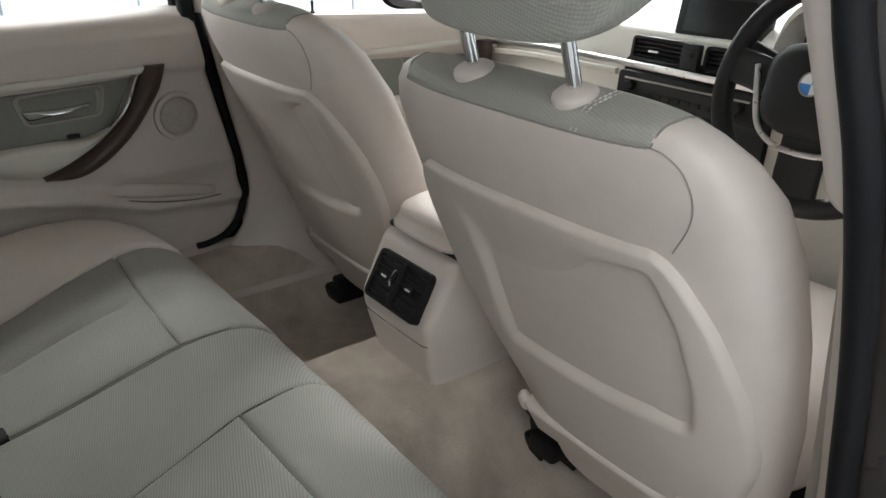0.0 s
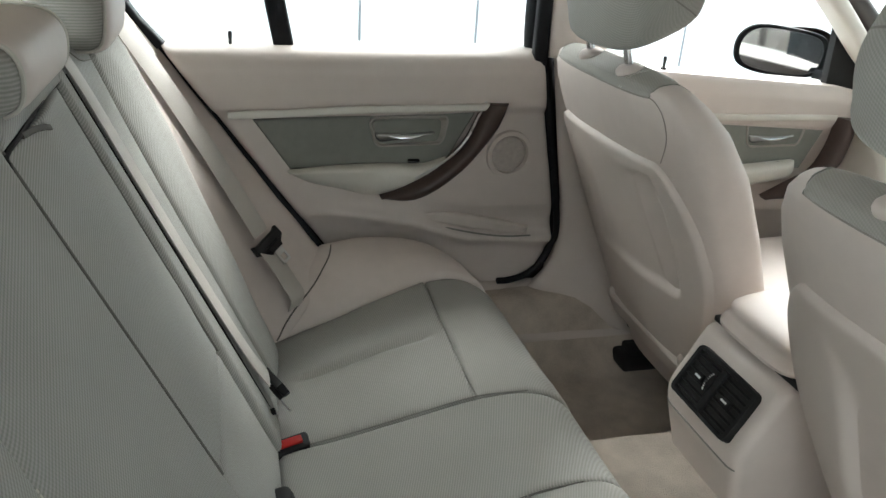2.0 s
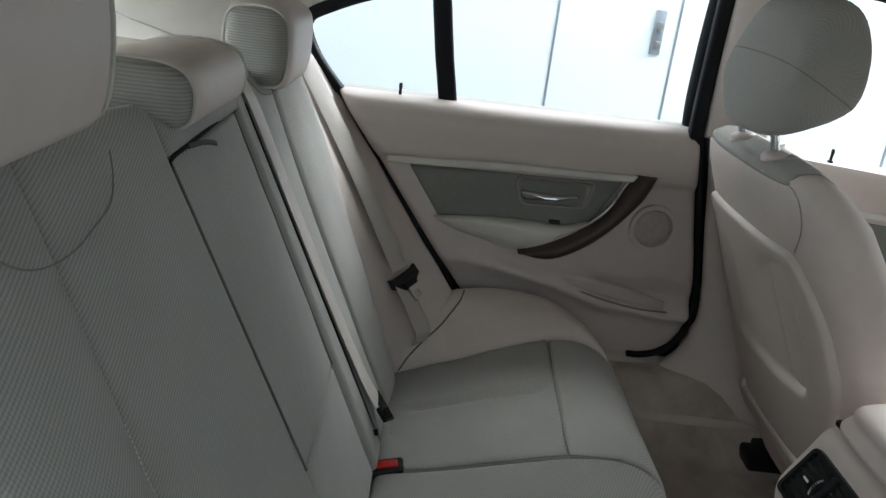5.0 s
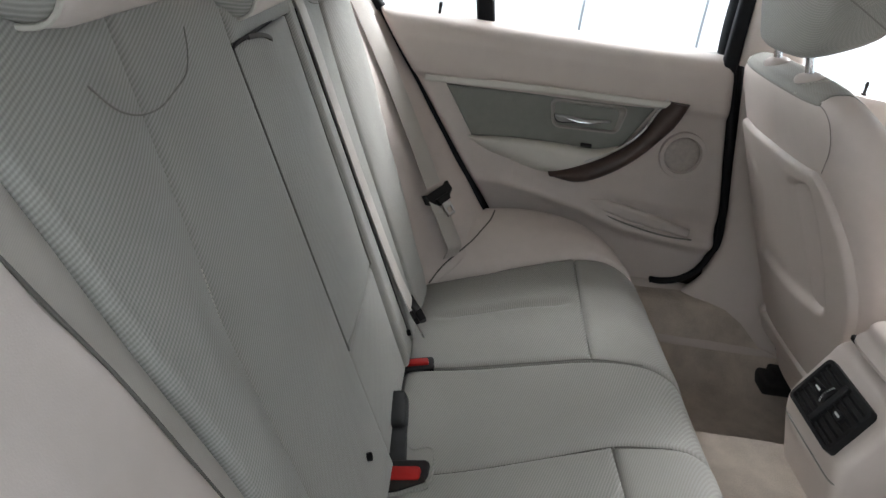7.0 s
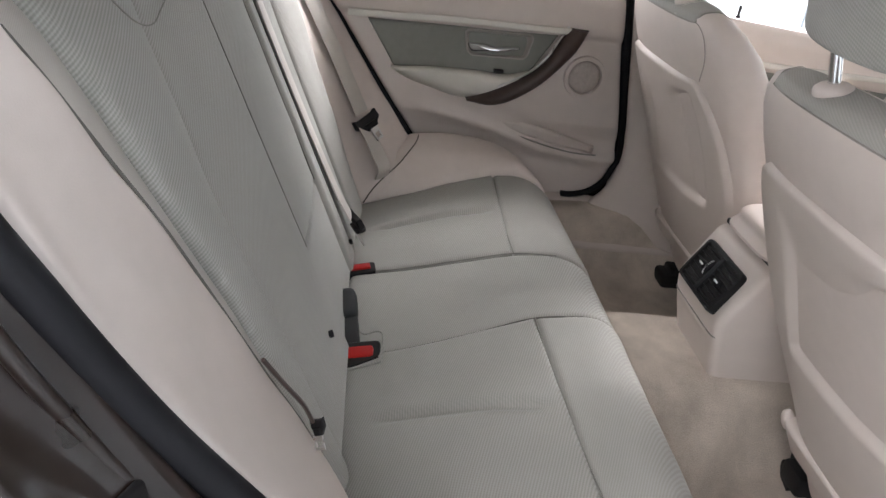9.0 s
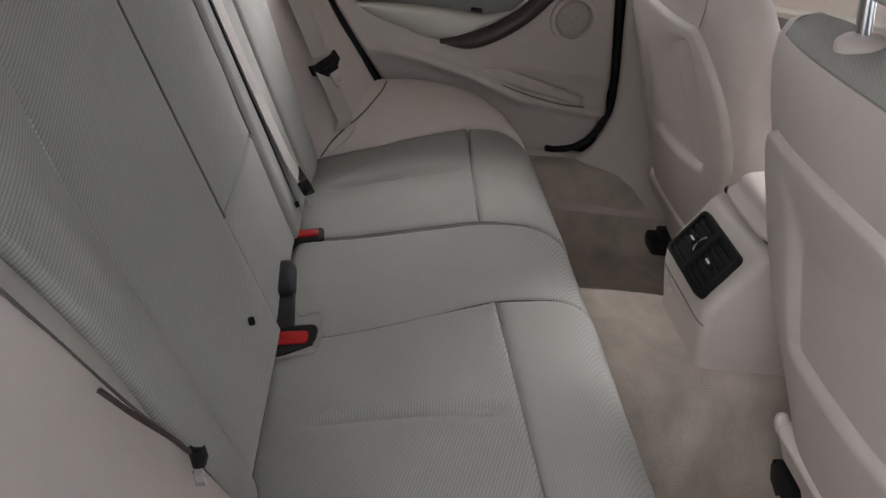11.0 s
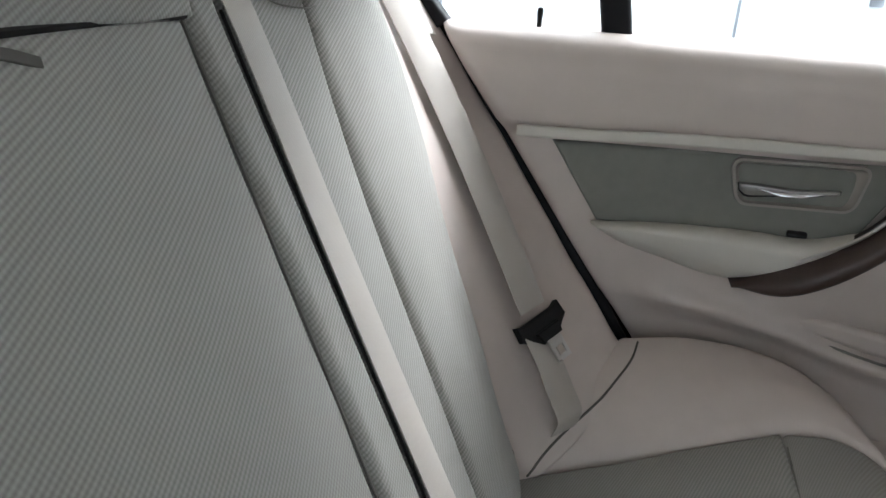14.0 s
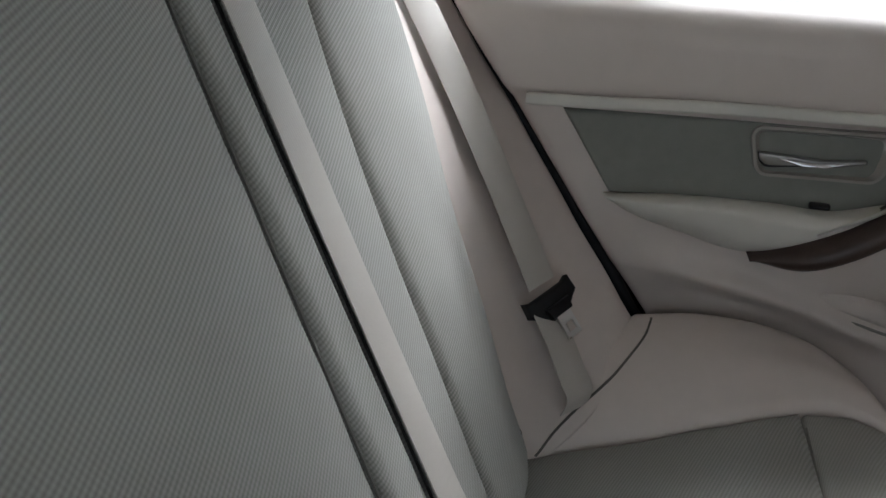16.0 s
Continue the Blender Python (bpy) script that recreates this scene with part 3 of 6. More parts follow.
def rear_backrest():
    b = back_panel("backrest", [(-0.60, 0.0, -0.035), (-0.60, TOP, -0.035)], [(0.60, 0.0, -0.035), (0.60, TOP, -0.035)], DARK, BENCH, 0.0, 0.05, 0.05, 6, 6, depth=0.06, label="split backrest with a folded armrest")
    arm = lambda pts, d: [(x + d, s, -0.004) for x, s in pts if 0.18 < s < 0.56] + [((pts[5][0] + d), 0.585, -0.004)]
    back_panel("armrest", arm(ARM_L, 0.002), arm(ARM_R, -0.002), CLOTH, b, 0.006, 0.03, 0.02, 24, 30, lambda u, v: (0.004 + 0.010 * v) * math.sin(math.pi * u) + 0.0015 * noise.noise((u * 4, v * 7, 2.0)), 0.0, "folded centre armrest in grey cloth")
    low = lambda pts, d: [(x + d, s, -0.004) for x, s in pts if s < 0.2]
    back_panel("lower_panel", low(ARM_L, 0.002)[:2] + [(-0.140, 0.185, -0.004)], low(ARM_R, -0.002)[:2] + [(0.122, 0.185, -0.004)], CLOTH, b, 0.005, 0.04, 0.06, 16, 10)
    back_panel("top_panel", [(-0.182, 0.584, 0.004), (-0.182, 0.606, 0.006), (-0.175, TOP, 0.0)], [(0.146, 0.588, 0.002), (0.146, 0.606, 0.004), (0.146, TOP, 0.0)], CLOTH, b, 0.006, 0.05, 0.3, 14, 6)
    for k, arm_edge in ((1, ARM_L), (-1, ARM_R)):
        def m(pts):
            return [(p[0] * k, *p[1:]) for p in pts]
        strip_in = [(x - 0.004 * k, s, 0.0) for x, s in arm_edge]
        strip_out = m([(-0.193, 0.0), (-0.194, 0.08), (-0.198, 0.19), (-0.205, 0.35), (-0.212, 0.5), (-0.217, 0.586), (-0.22, TOP)])
        if k > 0:
            back_panel("inner_strip", strip_in, strip_out, CLOTH, b, 0.009, 0.20, 0.03, 12, 34)
        crease = [(-0.302, 0.0), (-0.307, 0.09), (-0.319, 0.2), (-0.331, 0.33), (-0.352, 0.45), (-0.384, 0.566), (-0.40, TOP)]
        if k < 0:
            crease = [(-0.400, 0.0), (-0.402, 0.1), (-0.406, 0.209), (-0.413, 0.28), (-0.422, 0.38), (-0.416, 0.45), (-0.408, 0.52), (-0.40, 0.62), (-0.395, 0.672)]
        edge_in = [(-0.205, 0.0), (-0.206, 0.09), (-0.210, 0.2), (-0.217, 0.35), (-0.224, 0.5), (-0.229, 0.586), (-0.232, TOP)]
        back_panel("insert_strip", m(edge_in) if k > 0 else strip_in[:-1] + [(0.146, 0.632, 0.0), (0.148, 0.648, -0.012)], m(crease), CLOTH, b, 0.009, 0.08, 0.03, 18, 36)

        def wrinkle(u, v):
            return 0.002 * noise.noise((u * 3, v * 6, 4.0 + k))
        back_panel("insert_panel", m(crease), m(BOLSTER_IN[1:8] if k > 0 else CLOTH_EDGE_R), CLOTH, b, 0.011, 0.06, 0.03, 30, 50, wrinkle, 0.010)
        padded("side_bolster", bolster_face(k), (0.45 * k, 0.75, 0.35), LEATHER, b, 0.010 if k > 0 else 0.003, 0.08, 0.03, 0.06, 24, 44, lambda u, v: 0.003 * noise.noise((u * 3, v * 8, 6.0 * k)), (1, 1, k > 0, 0), "beige leatherette side bolster")
        if k > 0:
            # dark cord that paints the contact shade under the bolster
            fold_shade = spline([np.array(p) for p in ((-0.646, -0.222, 0.564), (-0.610, -0.222, 0.563), (-0.572, -0.230, 0.557), (-0.530, -0.250, 0.539), (-0.494, -0.279, 0.520), (-0.474, -0.309, 0.492), (-0.467, -0.338, 0.455))], 26)
            rope("fold_shade", [onto([ob for ob in bpy.data.objects if ob.name in ("side_panel", "side_bolster")], p, (0.50, 0.62, 0.60)) for p in fold_shade], 0.0016, SEAM, b, 60, "dark cord painted as shade between bolster and cushion")
        rope("seam", [W(p[0] * k, p[1], 0.0035) for p in crease], 0.0013 if k > 0 else 0.0009, SEAM if k > 0 else SOFT_SEAM, b, 50)
        if k < 0:
            stitch_row("stitching", [W(p[0] * k, p[1], 0.0090) for p in crease[:6]], NRM, b, 0.0042, 0.003, 0.0009, "pale stitching")
        for px, ps in ((-0.440, 0.035), (-0.176, 0.036)) if k > 0 else ((-0.215, 0.088),):
            part("child_seat_marker", lathe([(0, 0.003), (0.004, 0.003), (0.0055, 0.001), (0.0055, -0.004)], 14, axes(W(px * k, ps, 0.010), (1, 0, 0), UPV)), BLACK, b, "small black button")
        rope("armrest_gap", [W(x, q, 0.0035 if k < 0 else 0.001) for x, q in arm_edge[2:6]], 0.0017, SEAM, b, 40, "dark gap beside the armrest")
        # curved seam below the headrest
        u_seam = ((-0.262, 0.622, 0.009), (-0.279, 0.603, 0.011), (-0.304, 0.586, 0.012), (-0.345, 0.578, 0.012), (-0.388, 0.575, 0.012), (-0.43, 0.578, 0.018), (-0.458, 0.584, 0.021), (-0.477, 0.594, 0.021), (-0.49, 0.612, 0.018))
        rope("seam", [W(x * k, q, n + (0.007 * step(0.33, 0.40, -x) if k < 0 else 0.0)) for x, q, n in u_seam], 0.0007, SOFT_SEAM, b, 40)
    rope("bolster_gap", [W(-x - 0.002, q, n) for x, q, n in BOLSTER_IN_R[1:10]], 0.0015, SEAM, b, 50, "dark gap before the side bolster")
    # cord for the belt in the valley, coloured dark brown for its shade
    rope("shaded_belt_cord", [(0.571, -0.425, 0.759), (0.556, -0.406, 0.722), (0.538, -0.388, 0.685), (0.516, -0.378, 0.646)], 0.0024, WOOD, b, 24, "cord for the belt before the side bolster, its shade painted dark brown")
    rope("split_gap", [W(x, q, n) for x, q, n in ((-0.200, 0.03, 0.004), (-0.202, 0.1, 0.005), (-0.205, 0.19, 0.006), (-0.212, 0.35, 0.006), (-0.219, 0.5, 0.006), (-0.224, 0.586, 0.006))], 0.0015, DARK, b, 50, "dark gap between the two backrest sections")
    rope("armrest_gap", [W(0.150, 0.560, 0.002), W(0.147, 0.575, 0.003), W(0.138, 0.585, 0.004), W(0.08, 0.587, 0.005), W(0.0, 0.588, 0.005), W(-0.10, 0.588, 0.005), W(-0.172, 0.586, 0.005)], 0.0026, DARK, b, 40, "dark gap above the armrest")
    # pull strap of the armrest
    sweep("pull_strap", spline([W(0.085, 0.586, 0.006), W(0.060, 0.583, 0.013), W(0.032, 0.577, 0.015), W(0.008, 0.571, 0.013)], 14), oblong(0.006, 0.003, 0.001, 2), SEAM, b, "short dark pull strap", up=tuple(NRM))
    return b


rear_cushion()
rear_backrest()


def superblob(a, b, c, p=2.6, q=2.6, nu=40, nv=24, shape=None):
    """A rounded block of half sizes a, b, c; shape(x, y, z) may bend it."""
    bm = bmesh.new()

    def sp(v, e):
        return math.copysign(abs(v) ** e, v)
    rings = []
    for j in range(1, nv):
        ph = -math.pi / 2 + math.pi * j / nv
        ring = []
        for i in range(nu):
            th = 2 * math.pi * i / nu
            x, y, z = a * sp(math.cos(ph), 2 / q) * sp(math.cos(th), 2 / p), b * sp(math.cos(ph), 2 / q) * sp(math.sin(th), 2 / p), c * sp(math.sin(ph), 2 / q)
            ring.append(bm.verts.new(shape(x, y, z) if shape else (x, y, z)))
        rings.append(ring)
    lo = bm.verts.new(shape(0, 0, -c) if shape else (0, 0, -c))
    hi = bm.verts.new(shape(0, 0, c) if shape else (0, 0, c))
    for r, s in zip(rings, rings[1:]):
        for i in range(nu):
            bm.faces.new((r[i], r[(i + 1) % nu], s[(i + 1) % nu], s[i]))
    for i in range(nu):
        bm.faces.new((lo, rings[0][(i + 1) % nu], rings[0][i]))
        bm.faces.new((hi, rings[-1][i], rings[-1][(i + 1) % nu]))
    uv = bm.loops.layers.uv.new("UVMap")
    for f in bm.faces:
        for lp in f.loops:
            lp[uv].uv = (lp.vert.co.x + 0.5 * lp.vert.co.y, lp.vert.co.z + 0.5 * lp.vert.co.y)
    return bm


def rear_headrest(x, y, z, w, prof, cut, label, low=False, p=6.0):
    """A rear headrest: leatherette cover, ribbed cloth face let into it, seam cords."""
    hd = thing("rear_headrest", label, "headrest", "rear headrests", loc=(x, y, z))
    out = round_loop(prof, 36)
    part("cover", bolster_loft(out, w, p, 28), RIB_CLOTH, hd, "ribbed grey cloth sides")
    cx = sum(a for a, b in out) / len(out)
    cy = sum(b for a, b in out) / len(out)
    face = [(cx + (a - cx) * 1.035 + 0.001, cy + (b - cy) * 1.02) for a, b in out]
    bm = bolster_loft(face, w * cut, 2 * p, 18)
    part("face_panel", bm, LEATHER, hd, "smooth beige leatherette face")
    # the cords follow the cover where the face ends
    sc = 0.25 + 0.75 * (1 - (cut + 0.02) ** p) ** (1 / p)
    for k in (-1, 1):
        loop = [(k * w * (cut + 0.012), cx + (a - cx) * sc * 1.04, cy + (b - cy) * sc * 1.04) for a, b in out]
        sweep("seam_cord", loop, circle(0.0022, 6), STITCH, hd, "double stitched seam", up=(1, 0, 0), closed=True)
    if not low:
        for px in (-0.06, 0.06):
            sweep("post", [(px, 0.0, 0.02), (px, 0.0, -0.06)], circle(0.005, 12), BEZEL, hd, "grey headrest post", up=(1, 0, 0))
    return hd


HR = [(0.034, -0.004), (0.045, 0.026), (0.047, 0.078), (0.040, 0.106), (0.014, 0.121), (-0.034, 0.120), (-0.055, 0.106), (-0.062, 0.070), (-0.056, 0.022), (-0.032, -0.004), (0.004, -0.010)]
rear_headrest(-0.425, -0.590, 1.018, 0.125, HR, 0.82, "lowered rear headrest with leatherette face and ribbed cloth sides", p=4.0)
rear_headrest(0.425, -0.598, 1.089, 0.125, HR, 0.82, "raised rear headrest with leatherette face and ribbed cloth sides", p=5.0)
HC = [(0.050, 0.002), (0.060, 0.016), (0.061, 0.042), (0.048, 0.061), (0.015, 0.069), (-0.045, 0.066), (-0.062, 0.045), (-0.060, 0.0), (-0.02, -0.008), (0.024, -0.006)]
rear_headrest(0.0, -0.620, 1.033, 0.126, HC, 0.82, "low middle rear headrest with leatherette face and cloth sides", True)


# ---- rear seat belts ----
def ribbon(name, pts, width, thick, mat, parent, up, label="", k=26):
    return sweep(name, spline(pts, k), oblong(width, thick, thick * 0.45, 2), mat, parent, label, up=up)


def belt_tongue(parent, centre, across, down, k=1.0, size=1.0):
    """Black moulded grip and steel latch plate."""
    m = axes(centre, across, tuple(-Vector(down))) @ Matrix.Scale(size, 4)
    part("tongue_grip", plate([(-0.042 * k, 0.014), (-0.044 * k, -0.006), (-0.030 * k, -0.014), (-0.014 * k, -0.024), (0.014 * k, -0.024), (0.030 * k, -0.014), (0.044 * k, -0.006), (0.042 * k, 0.014), (0.030 * k, 0.010), (-0.030 * k, 0.010)], 0.012, 0.004, m @ Matrix.Translation((0, 0, 0.001)), 3), BLACK, parent, "black plastic belt tongue grip")
    part("slot_guard", plate([(-0.022 * k, -0.006), (-0.018 * k, -0.020), (0.018 * k, -0.020), (0.022 * k, -0.006)], 0.008, 0.002, m @ Matrix.Translation((0, 0, 0.008)), 2), BLACK, parent)
    part("latch_plate", frame_plate([(-0.011, -0.02), (0.011, -0.02), (0.011, -0.050), (-0.011, -0.050)], [(-0.006, -0.032), (0.006, -0.032), (0.006, -0.044), (-0.006, -0.044)], 0.0025, m @ Matrix.Translation((0, 0, 0.007))), SATIN, parent, "steel latch plate")


def side_belt(k):
    b = thing("seat_belt", "beige rear seat belt hanging beside the backrest" if k > 0 else "beige rear seat belt tucked behind the side bolster", "seat belt", "rear seat belts")
    nrm = Vector((0.52, 0.74, 0.42) if k > 0 else (-0.12, 0.90, 0.40)).normalized()
    if k > 0:
        at = bolster_face(k)
        lift = np.array(nrm) * 0.020
        top, foot = at(0.66, 0.97) + lift, np.array((-0.551, -0.348, 0.645))
        run = [top + (foot - top) * f + lift * 0.5 * math.sin(math.pi * f) for f in (0, 0.2, 0.4, 0.6, 0.8, 1)]
        low = [np.array(p) + np.array(nrm) * q for p, q in (((-0.540, -0.342, 0.622), 0.000), ((-0.522, -0.325, 0.593), 0.006), ((-0.504, -0.306, 0.560), 0.008), ((-0.493, -0.291, 0.537), 0.006), ((-0.486, -0.283, 0.520), -0.012))]
    else:
        run = [W(0.640, 0.66, 0.0), W(0.622, 0.614, 0.010), W(0.606, 0.55, 0.014), W(0.590, 0.48, 0.016), W(0.571, 0.41, 0.017), W(0.546, 0.33, 0.017), W(0.524, 0.25, 0.016), W(0.506, 0.18, 0.012)]
        low = [W(0.506, 0.178, 0.010), W(0.492, 0.11, 0.008), W(0.475, 0.04, 0.004), W(0.47, 0.0, 0.0)]
    ribbon("webbing", run, 0.047, 0.0016, WEBBING, b, tuple(nrm))
    ribbon("lower_webbing", low, 0.047, 0.0016, WEBBING, b, tuple(nrm))
    if k > 0:
        belt_tongue(b, (-0.543, -0.333, 0.631), (-0.75, 0.60, 0.30), (0.30, 0.45, -0.82), 0.86)
    else:
        belt_tongue(b, (0.512, -0.374, 0.638), (0.30, 0.85, 0.42), (0.42, 0.62, -0.60), 0.34, 0.52)
    return b


def middle_belt():
    b = thing("seat_belt", "beige middle seat belt lying along the backrest", "seat belt", "rear seat belts")
    ribbon("webbing", [W(-0.248, TOP + 0.005, 0.000), W(-0.243, 0.585, 0.012), W(-0.232, 0.4, 0.012), W(-0.224, 0.25, 0.013), W(-0.214, 0.13, 0.017), W(-0.208, 0.070, 0.024)], 0.047, 0.0016, WEBBING, b, tuple(NRM))
    belt_tongue(b, W(-0.205, 0.060, 0.026), (1, 0.35, 0.1), (0.15, 0.55, -0.80), 0.70)
    return b


side_belt(1)
side_belt(-1)
middle_belt()


# ---- buckles ----
def outer_buckle():
    b = thing("belt_buckle", "black belt buckle with red button in a cushion notch", "belt buckle", "rear buckles")
    notch = round_loop([(-0.036, -0.372), (-0.030, -0.336), (0.05, -0.330), (0.088, -0.318), (0.086, -0.296), (0.10, -0.286), (0.158, -0.288), (0.172, -0.30), (0.172, -0.372), (0.08, -0.376)], 44)
    tilt = Matrix.Translation((0, -0.33, 0.4720)) @ Matrix.Rotation(radians(14), 4, "X") @ Matrix.Translation((0, 0.33, 0))
    part("notch", plate(notch, 0.012, 0.0, tilt), CLOTH_FINE, b, "grey cloth lining of the notch")
    sweep("notch_piping", [tilt @ Vector((x, y, 0.0005)) for x, y in notch], circle(0.0016, 8), SEAT_CLOTH, b, "cloth piping round the notch", up=(0, 0, 1), closed=True)
    # no hollow here: a flat dark plate paints the recess's shade
    well_shade = round_loop([(-0.034, -0.372), (-0.030, -0.338), (0.045, -0.334), (0.100, -0.326), (0.122, -0.318), (0.134, -0.302), (0.148, -0.297), (0.162, -0.300), (0.164, -0.372)], 40)
    part("well_shade", plate(well_shade, 0.006, 0.0, tilt @ Matrix.Translation((0, 0, 0.0035))), DARK, b, "flat dark plate painted as the shaded recess round the buckles")
    m = axes((0.143, -0.325, 0.4790), (0.08, 1, 0.24), (-1, 0.05, 0.35))
    part("housing", plate(oblong(0.066, 0.050, 0.008), 0.030, 0.004, m @ Matrix.Translation((0, -0.003, -0.002)), 3), BLACK, b)
    part("release_button", plate(oblong(0.046, 0.021, 0.005), 0.008, 0.003, m @ Matrix.Translation((0, -0.003, 0.005)), 2), RED, b, "red release button")
    return b


def slim_buckle():
    b = thing("belt_buckle", "slim black buckle lying in the cushion notch", "belt buckle", "rear buckles")
    m = axes((0.022, -0.348, 0.4870), (1, 0.08, -0.12), (0, 1, 0.2))
    part("housing", bolster_loft(round_loop([(-0.015, -0.008), (0.015, -0.008), (0.016, 0.004), (0.010, 0.011), (-0.010, 0.011), (-0.016, 0.004)], 24), 0.037, 5, 16, m), BLACK, b, "black plastic housing")
    part("strap", rbox((0.09, 0.040, 0.014), 0.005, 2, axes((0.080, -0.346, 0.4760), (1, 0.08, -0.1), (0, 1, 0.2))), BLACK, b, "black buckle strap")
    return b


def sunk_buckle():
    b = thing("belt_buckle", "red buttoned belt buckle sunk between cushion and backrest", "belt buckle", "rear buckles")
    m = axes((-0.141, -0.330, 0.4730), (-0.15, 0.97, 0.16), (-0.97, -0.15, 0.22))
    part("housing", plate(oblong(0.062, 0.028, 0.006), 0.03, 0.003, m @ Matrix.Translation((0, 0, -0.002)), 3), BLACK, b)
    part("release_button", plate(oblong(0.048, 0.014, 0.003), 0.005, 0.002, m @ Matrix.Translation((-0.003, 0.001, 0.002)), 2), RED, b, "red release button")
    return b


outer_buckle()
slim_buckle()
sunk_buckle()


# ---- doors on the closed side ----
def door_x(y, z):
    x = lerp([(0.40, -0.722), (0.52, -0.718), (0.585, -0.706), (0.625, -0.688), (0.66, -0.684), (0.70, -0.680), (0.835, -0.680), (0.850, -0.664), (0.87, -0.658), (0.920, -0.652), (0.945, -0.657), (0.959, -0.668), (0.967, -0.690)], z)
    x -= 0.020 * step(-0.1, 0.30, y)
    # rounded ledge that runs down over the map pocket
    ridge = lerp([(-0.3, 0.640), (-0.21, 0.632), (-0.13, 0.622), (-0.02, 0.594), (0.11, 0.548), (0.27, 0.531)], y)
    x += 0.021 * bell(z - ridge, 0.018) * step(-0.26, -0.12, y)
    x -= 0.010 * bell(z - ridge - 0.045, 0.024) * step(-0.06, 0.06, y) * (1 - step(0.20, 0.28, y))
    return x


def door_rear(z):
    return -0.214 - 0.712 * (z - 0.55)


FRONT_EDGE = [(0.414, 0.215), (0.420, 0.243), (0.432, 0.270), (0.455, 0.294), (0.49, 0.312), (0.53, 0.319), (0.57, 0.318), (0.735, 0.280), (0.94, 0.238), (0.97, 0.236)]
WINDOW_EDGE = [(-0.684, -0.510, 0.960), (-0.690, -0.555, 1.012), (-0.694, -0.582, 1.060), (-0.690, -0.582, 1.092), (-0.684, -0.550, 1.115), (-0.675, -0.44, 1.160), (-0.665, -0.2, 1.225), (-0.658, 0.0, 1.250), (-0.656, 0.20, 1.258)]


def slanted(w, h, lean, r, k=4):
    """A rounded outline, narrower below by lean at each side."""
    pts = oblong(w, h, r, k)
    return [(x * (1 - lean * (0.5 - y / h)), y) for x, y in pts]


def lever_handle(parent, m, w=1.0):
    """Door opener: tapered recess with a slim twisted chrome lever."""
    def wide(pts):
        return [(x * w, y) for x, y in pts]
    bz = part("handle_bezel", frame_plate(wide(slanted(0.170, 0.062, 0.16, 0.016)), wide(slanted(0.160, 0.053, 0.16, 0.012)), 0.008, m @ Matrix.Translation((0.004, 0.001, 0.002))), BEZEL, parent, "raised beige handle bezel")
    bm = bmesh.new()
    rings = []
    for f, z in ((1.0, 0.0), (0.97, -0.004), (0.90, -0.009), (0.75, -0.011)):
        rings.append([bm.verts.new((x * w * f + 0.004, y * f + 0.001 - 0.004 * (1 - f), z)) for x, y in slanted(0.160, 0.052, 0.16, 0.011)])
    for r, q in zip(rings, rings[1:]):
        for i in range(len(r)):
            bm.faces.new((r[i], r[(i + 1) % len(r)], q[(i + 1) % len(r)], q[i]))
    bm.faces.new(rings[-1])
    bmesh.ops.transform(bm, matrix=m @ Matrix.Translation((0, 0, 0.003)), verts=bm.verts)
    part("handle_recess", bm, BEZEL, bz, "hollow beige recess behind the opener")
    out = spline([(-0.062, 0.003), (-0.03, 0.001), (0.0, -0.002), (0.03, -0.001), (0.058, 0.001)], 20)
    low = spline([(0.058, -0.002), (0.03, -0.007), (0.0, -0.009), (-0.03, -0.012), (-0.050, -0.013), (-0.060, -0.006)], 24)
    edge = [(float(a[0]) * w, float(a[1])) for a in list(out) + list(low)]
    part("lever_pocket", plate([(x * 1.03, y * 1.12 + 0.0005) for x, y in edge], 0.003, 0.0, m @ Matrix.Translation((-0.004, -0.004, 0.0))), BLACK, bz, "dark edge of the opener")
    part("handle_lever", plate(edge, 0.005, 0.0022, m @ Matrix.Translation((-0.004, -0.004, 0.004)) @ Matrix.Rotation(radians(16), 4, "X"), 3), STEEL, bz, "slim chrome door opener")
    part("lever_ridge", plate([(-0.045 * w, 0.0), (-0.012 * w, -0.003), (0.012 * w, -0.003), (0.050 * w, 0.0), (0.012 * w, -0.0085), (-0.012 * w, -0.0085)], 0.004, 0.0015, m @ Matrix.Translation((-0.004, -0.004, 0.0075)) @ Matrix.Rotation(radians(-20), 4, "X"), 2), CHROME, bz, "pinched middle of the opener")


def crescent(parent, lower, upper, out, mat=None):
    """Pull grip between a lower and an upper edge, standing out by `out`."""
    at = ruled(lower, upper, (out * 0.55, 0, 0), 30)

    def P(u, v):
        p = at(u, v)
        return p + np.array((out * 0.9 * (1 - abs(2 * u - 1) ** 4) ** 0.5 * step(0, 0.25, v), 0, 0))
    grid_slab("pull_grip", P, [0, 0.02, 0.06, 0.14, 0.26, 0.4, 0.5, 0.6, 0.74, 0.86, 0.94, 0.98, 1], [i / 40 for i in range(41)], lambda u, v, p: at(u, v) - np.array((0.02, 0, 0)), mat or WOOD, parent, "dark brown leathery pull grip")


def lock_pin(parent, p):
    part("lock_pin", lathe([(0, 0.028), (0.0032, 0.027), (0.0042, 0.022), (0.0032, 0.014), (0.0032, 0.004), (0.006, 0.003), (0.0065, -0.004)], 14, Matrix.Translation(p)), BLACK, parent, "black lock pin")


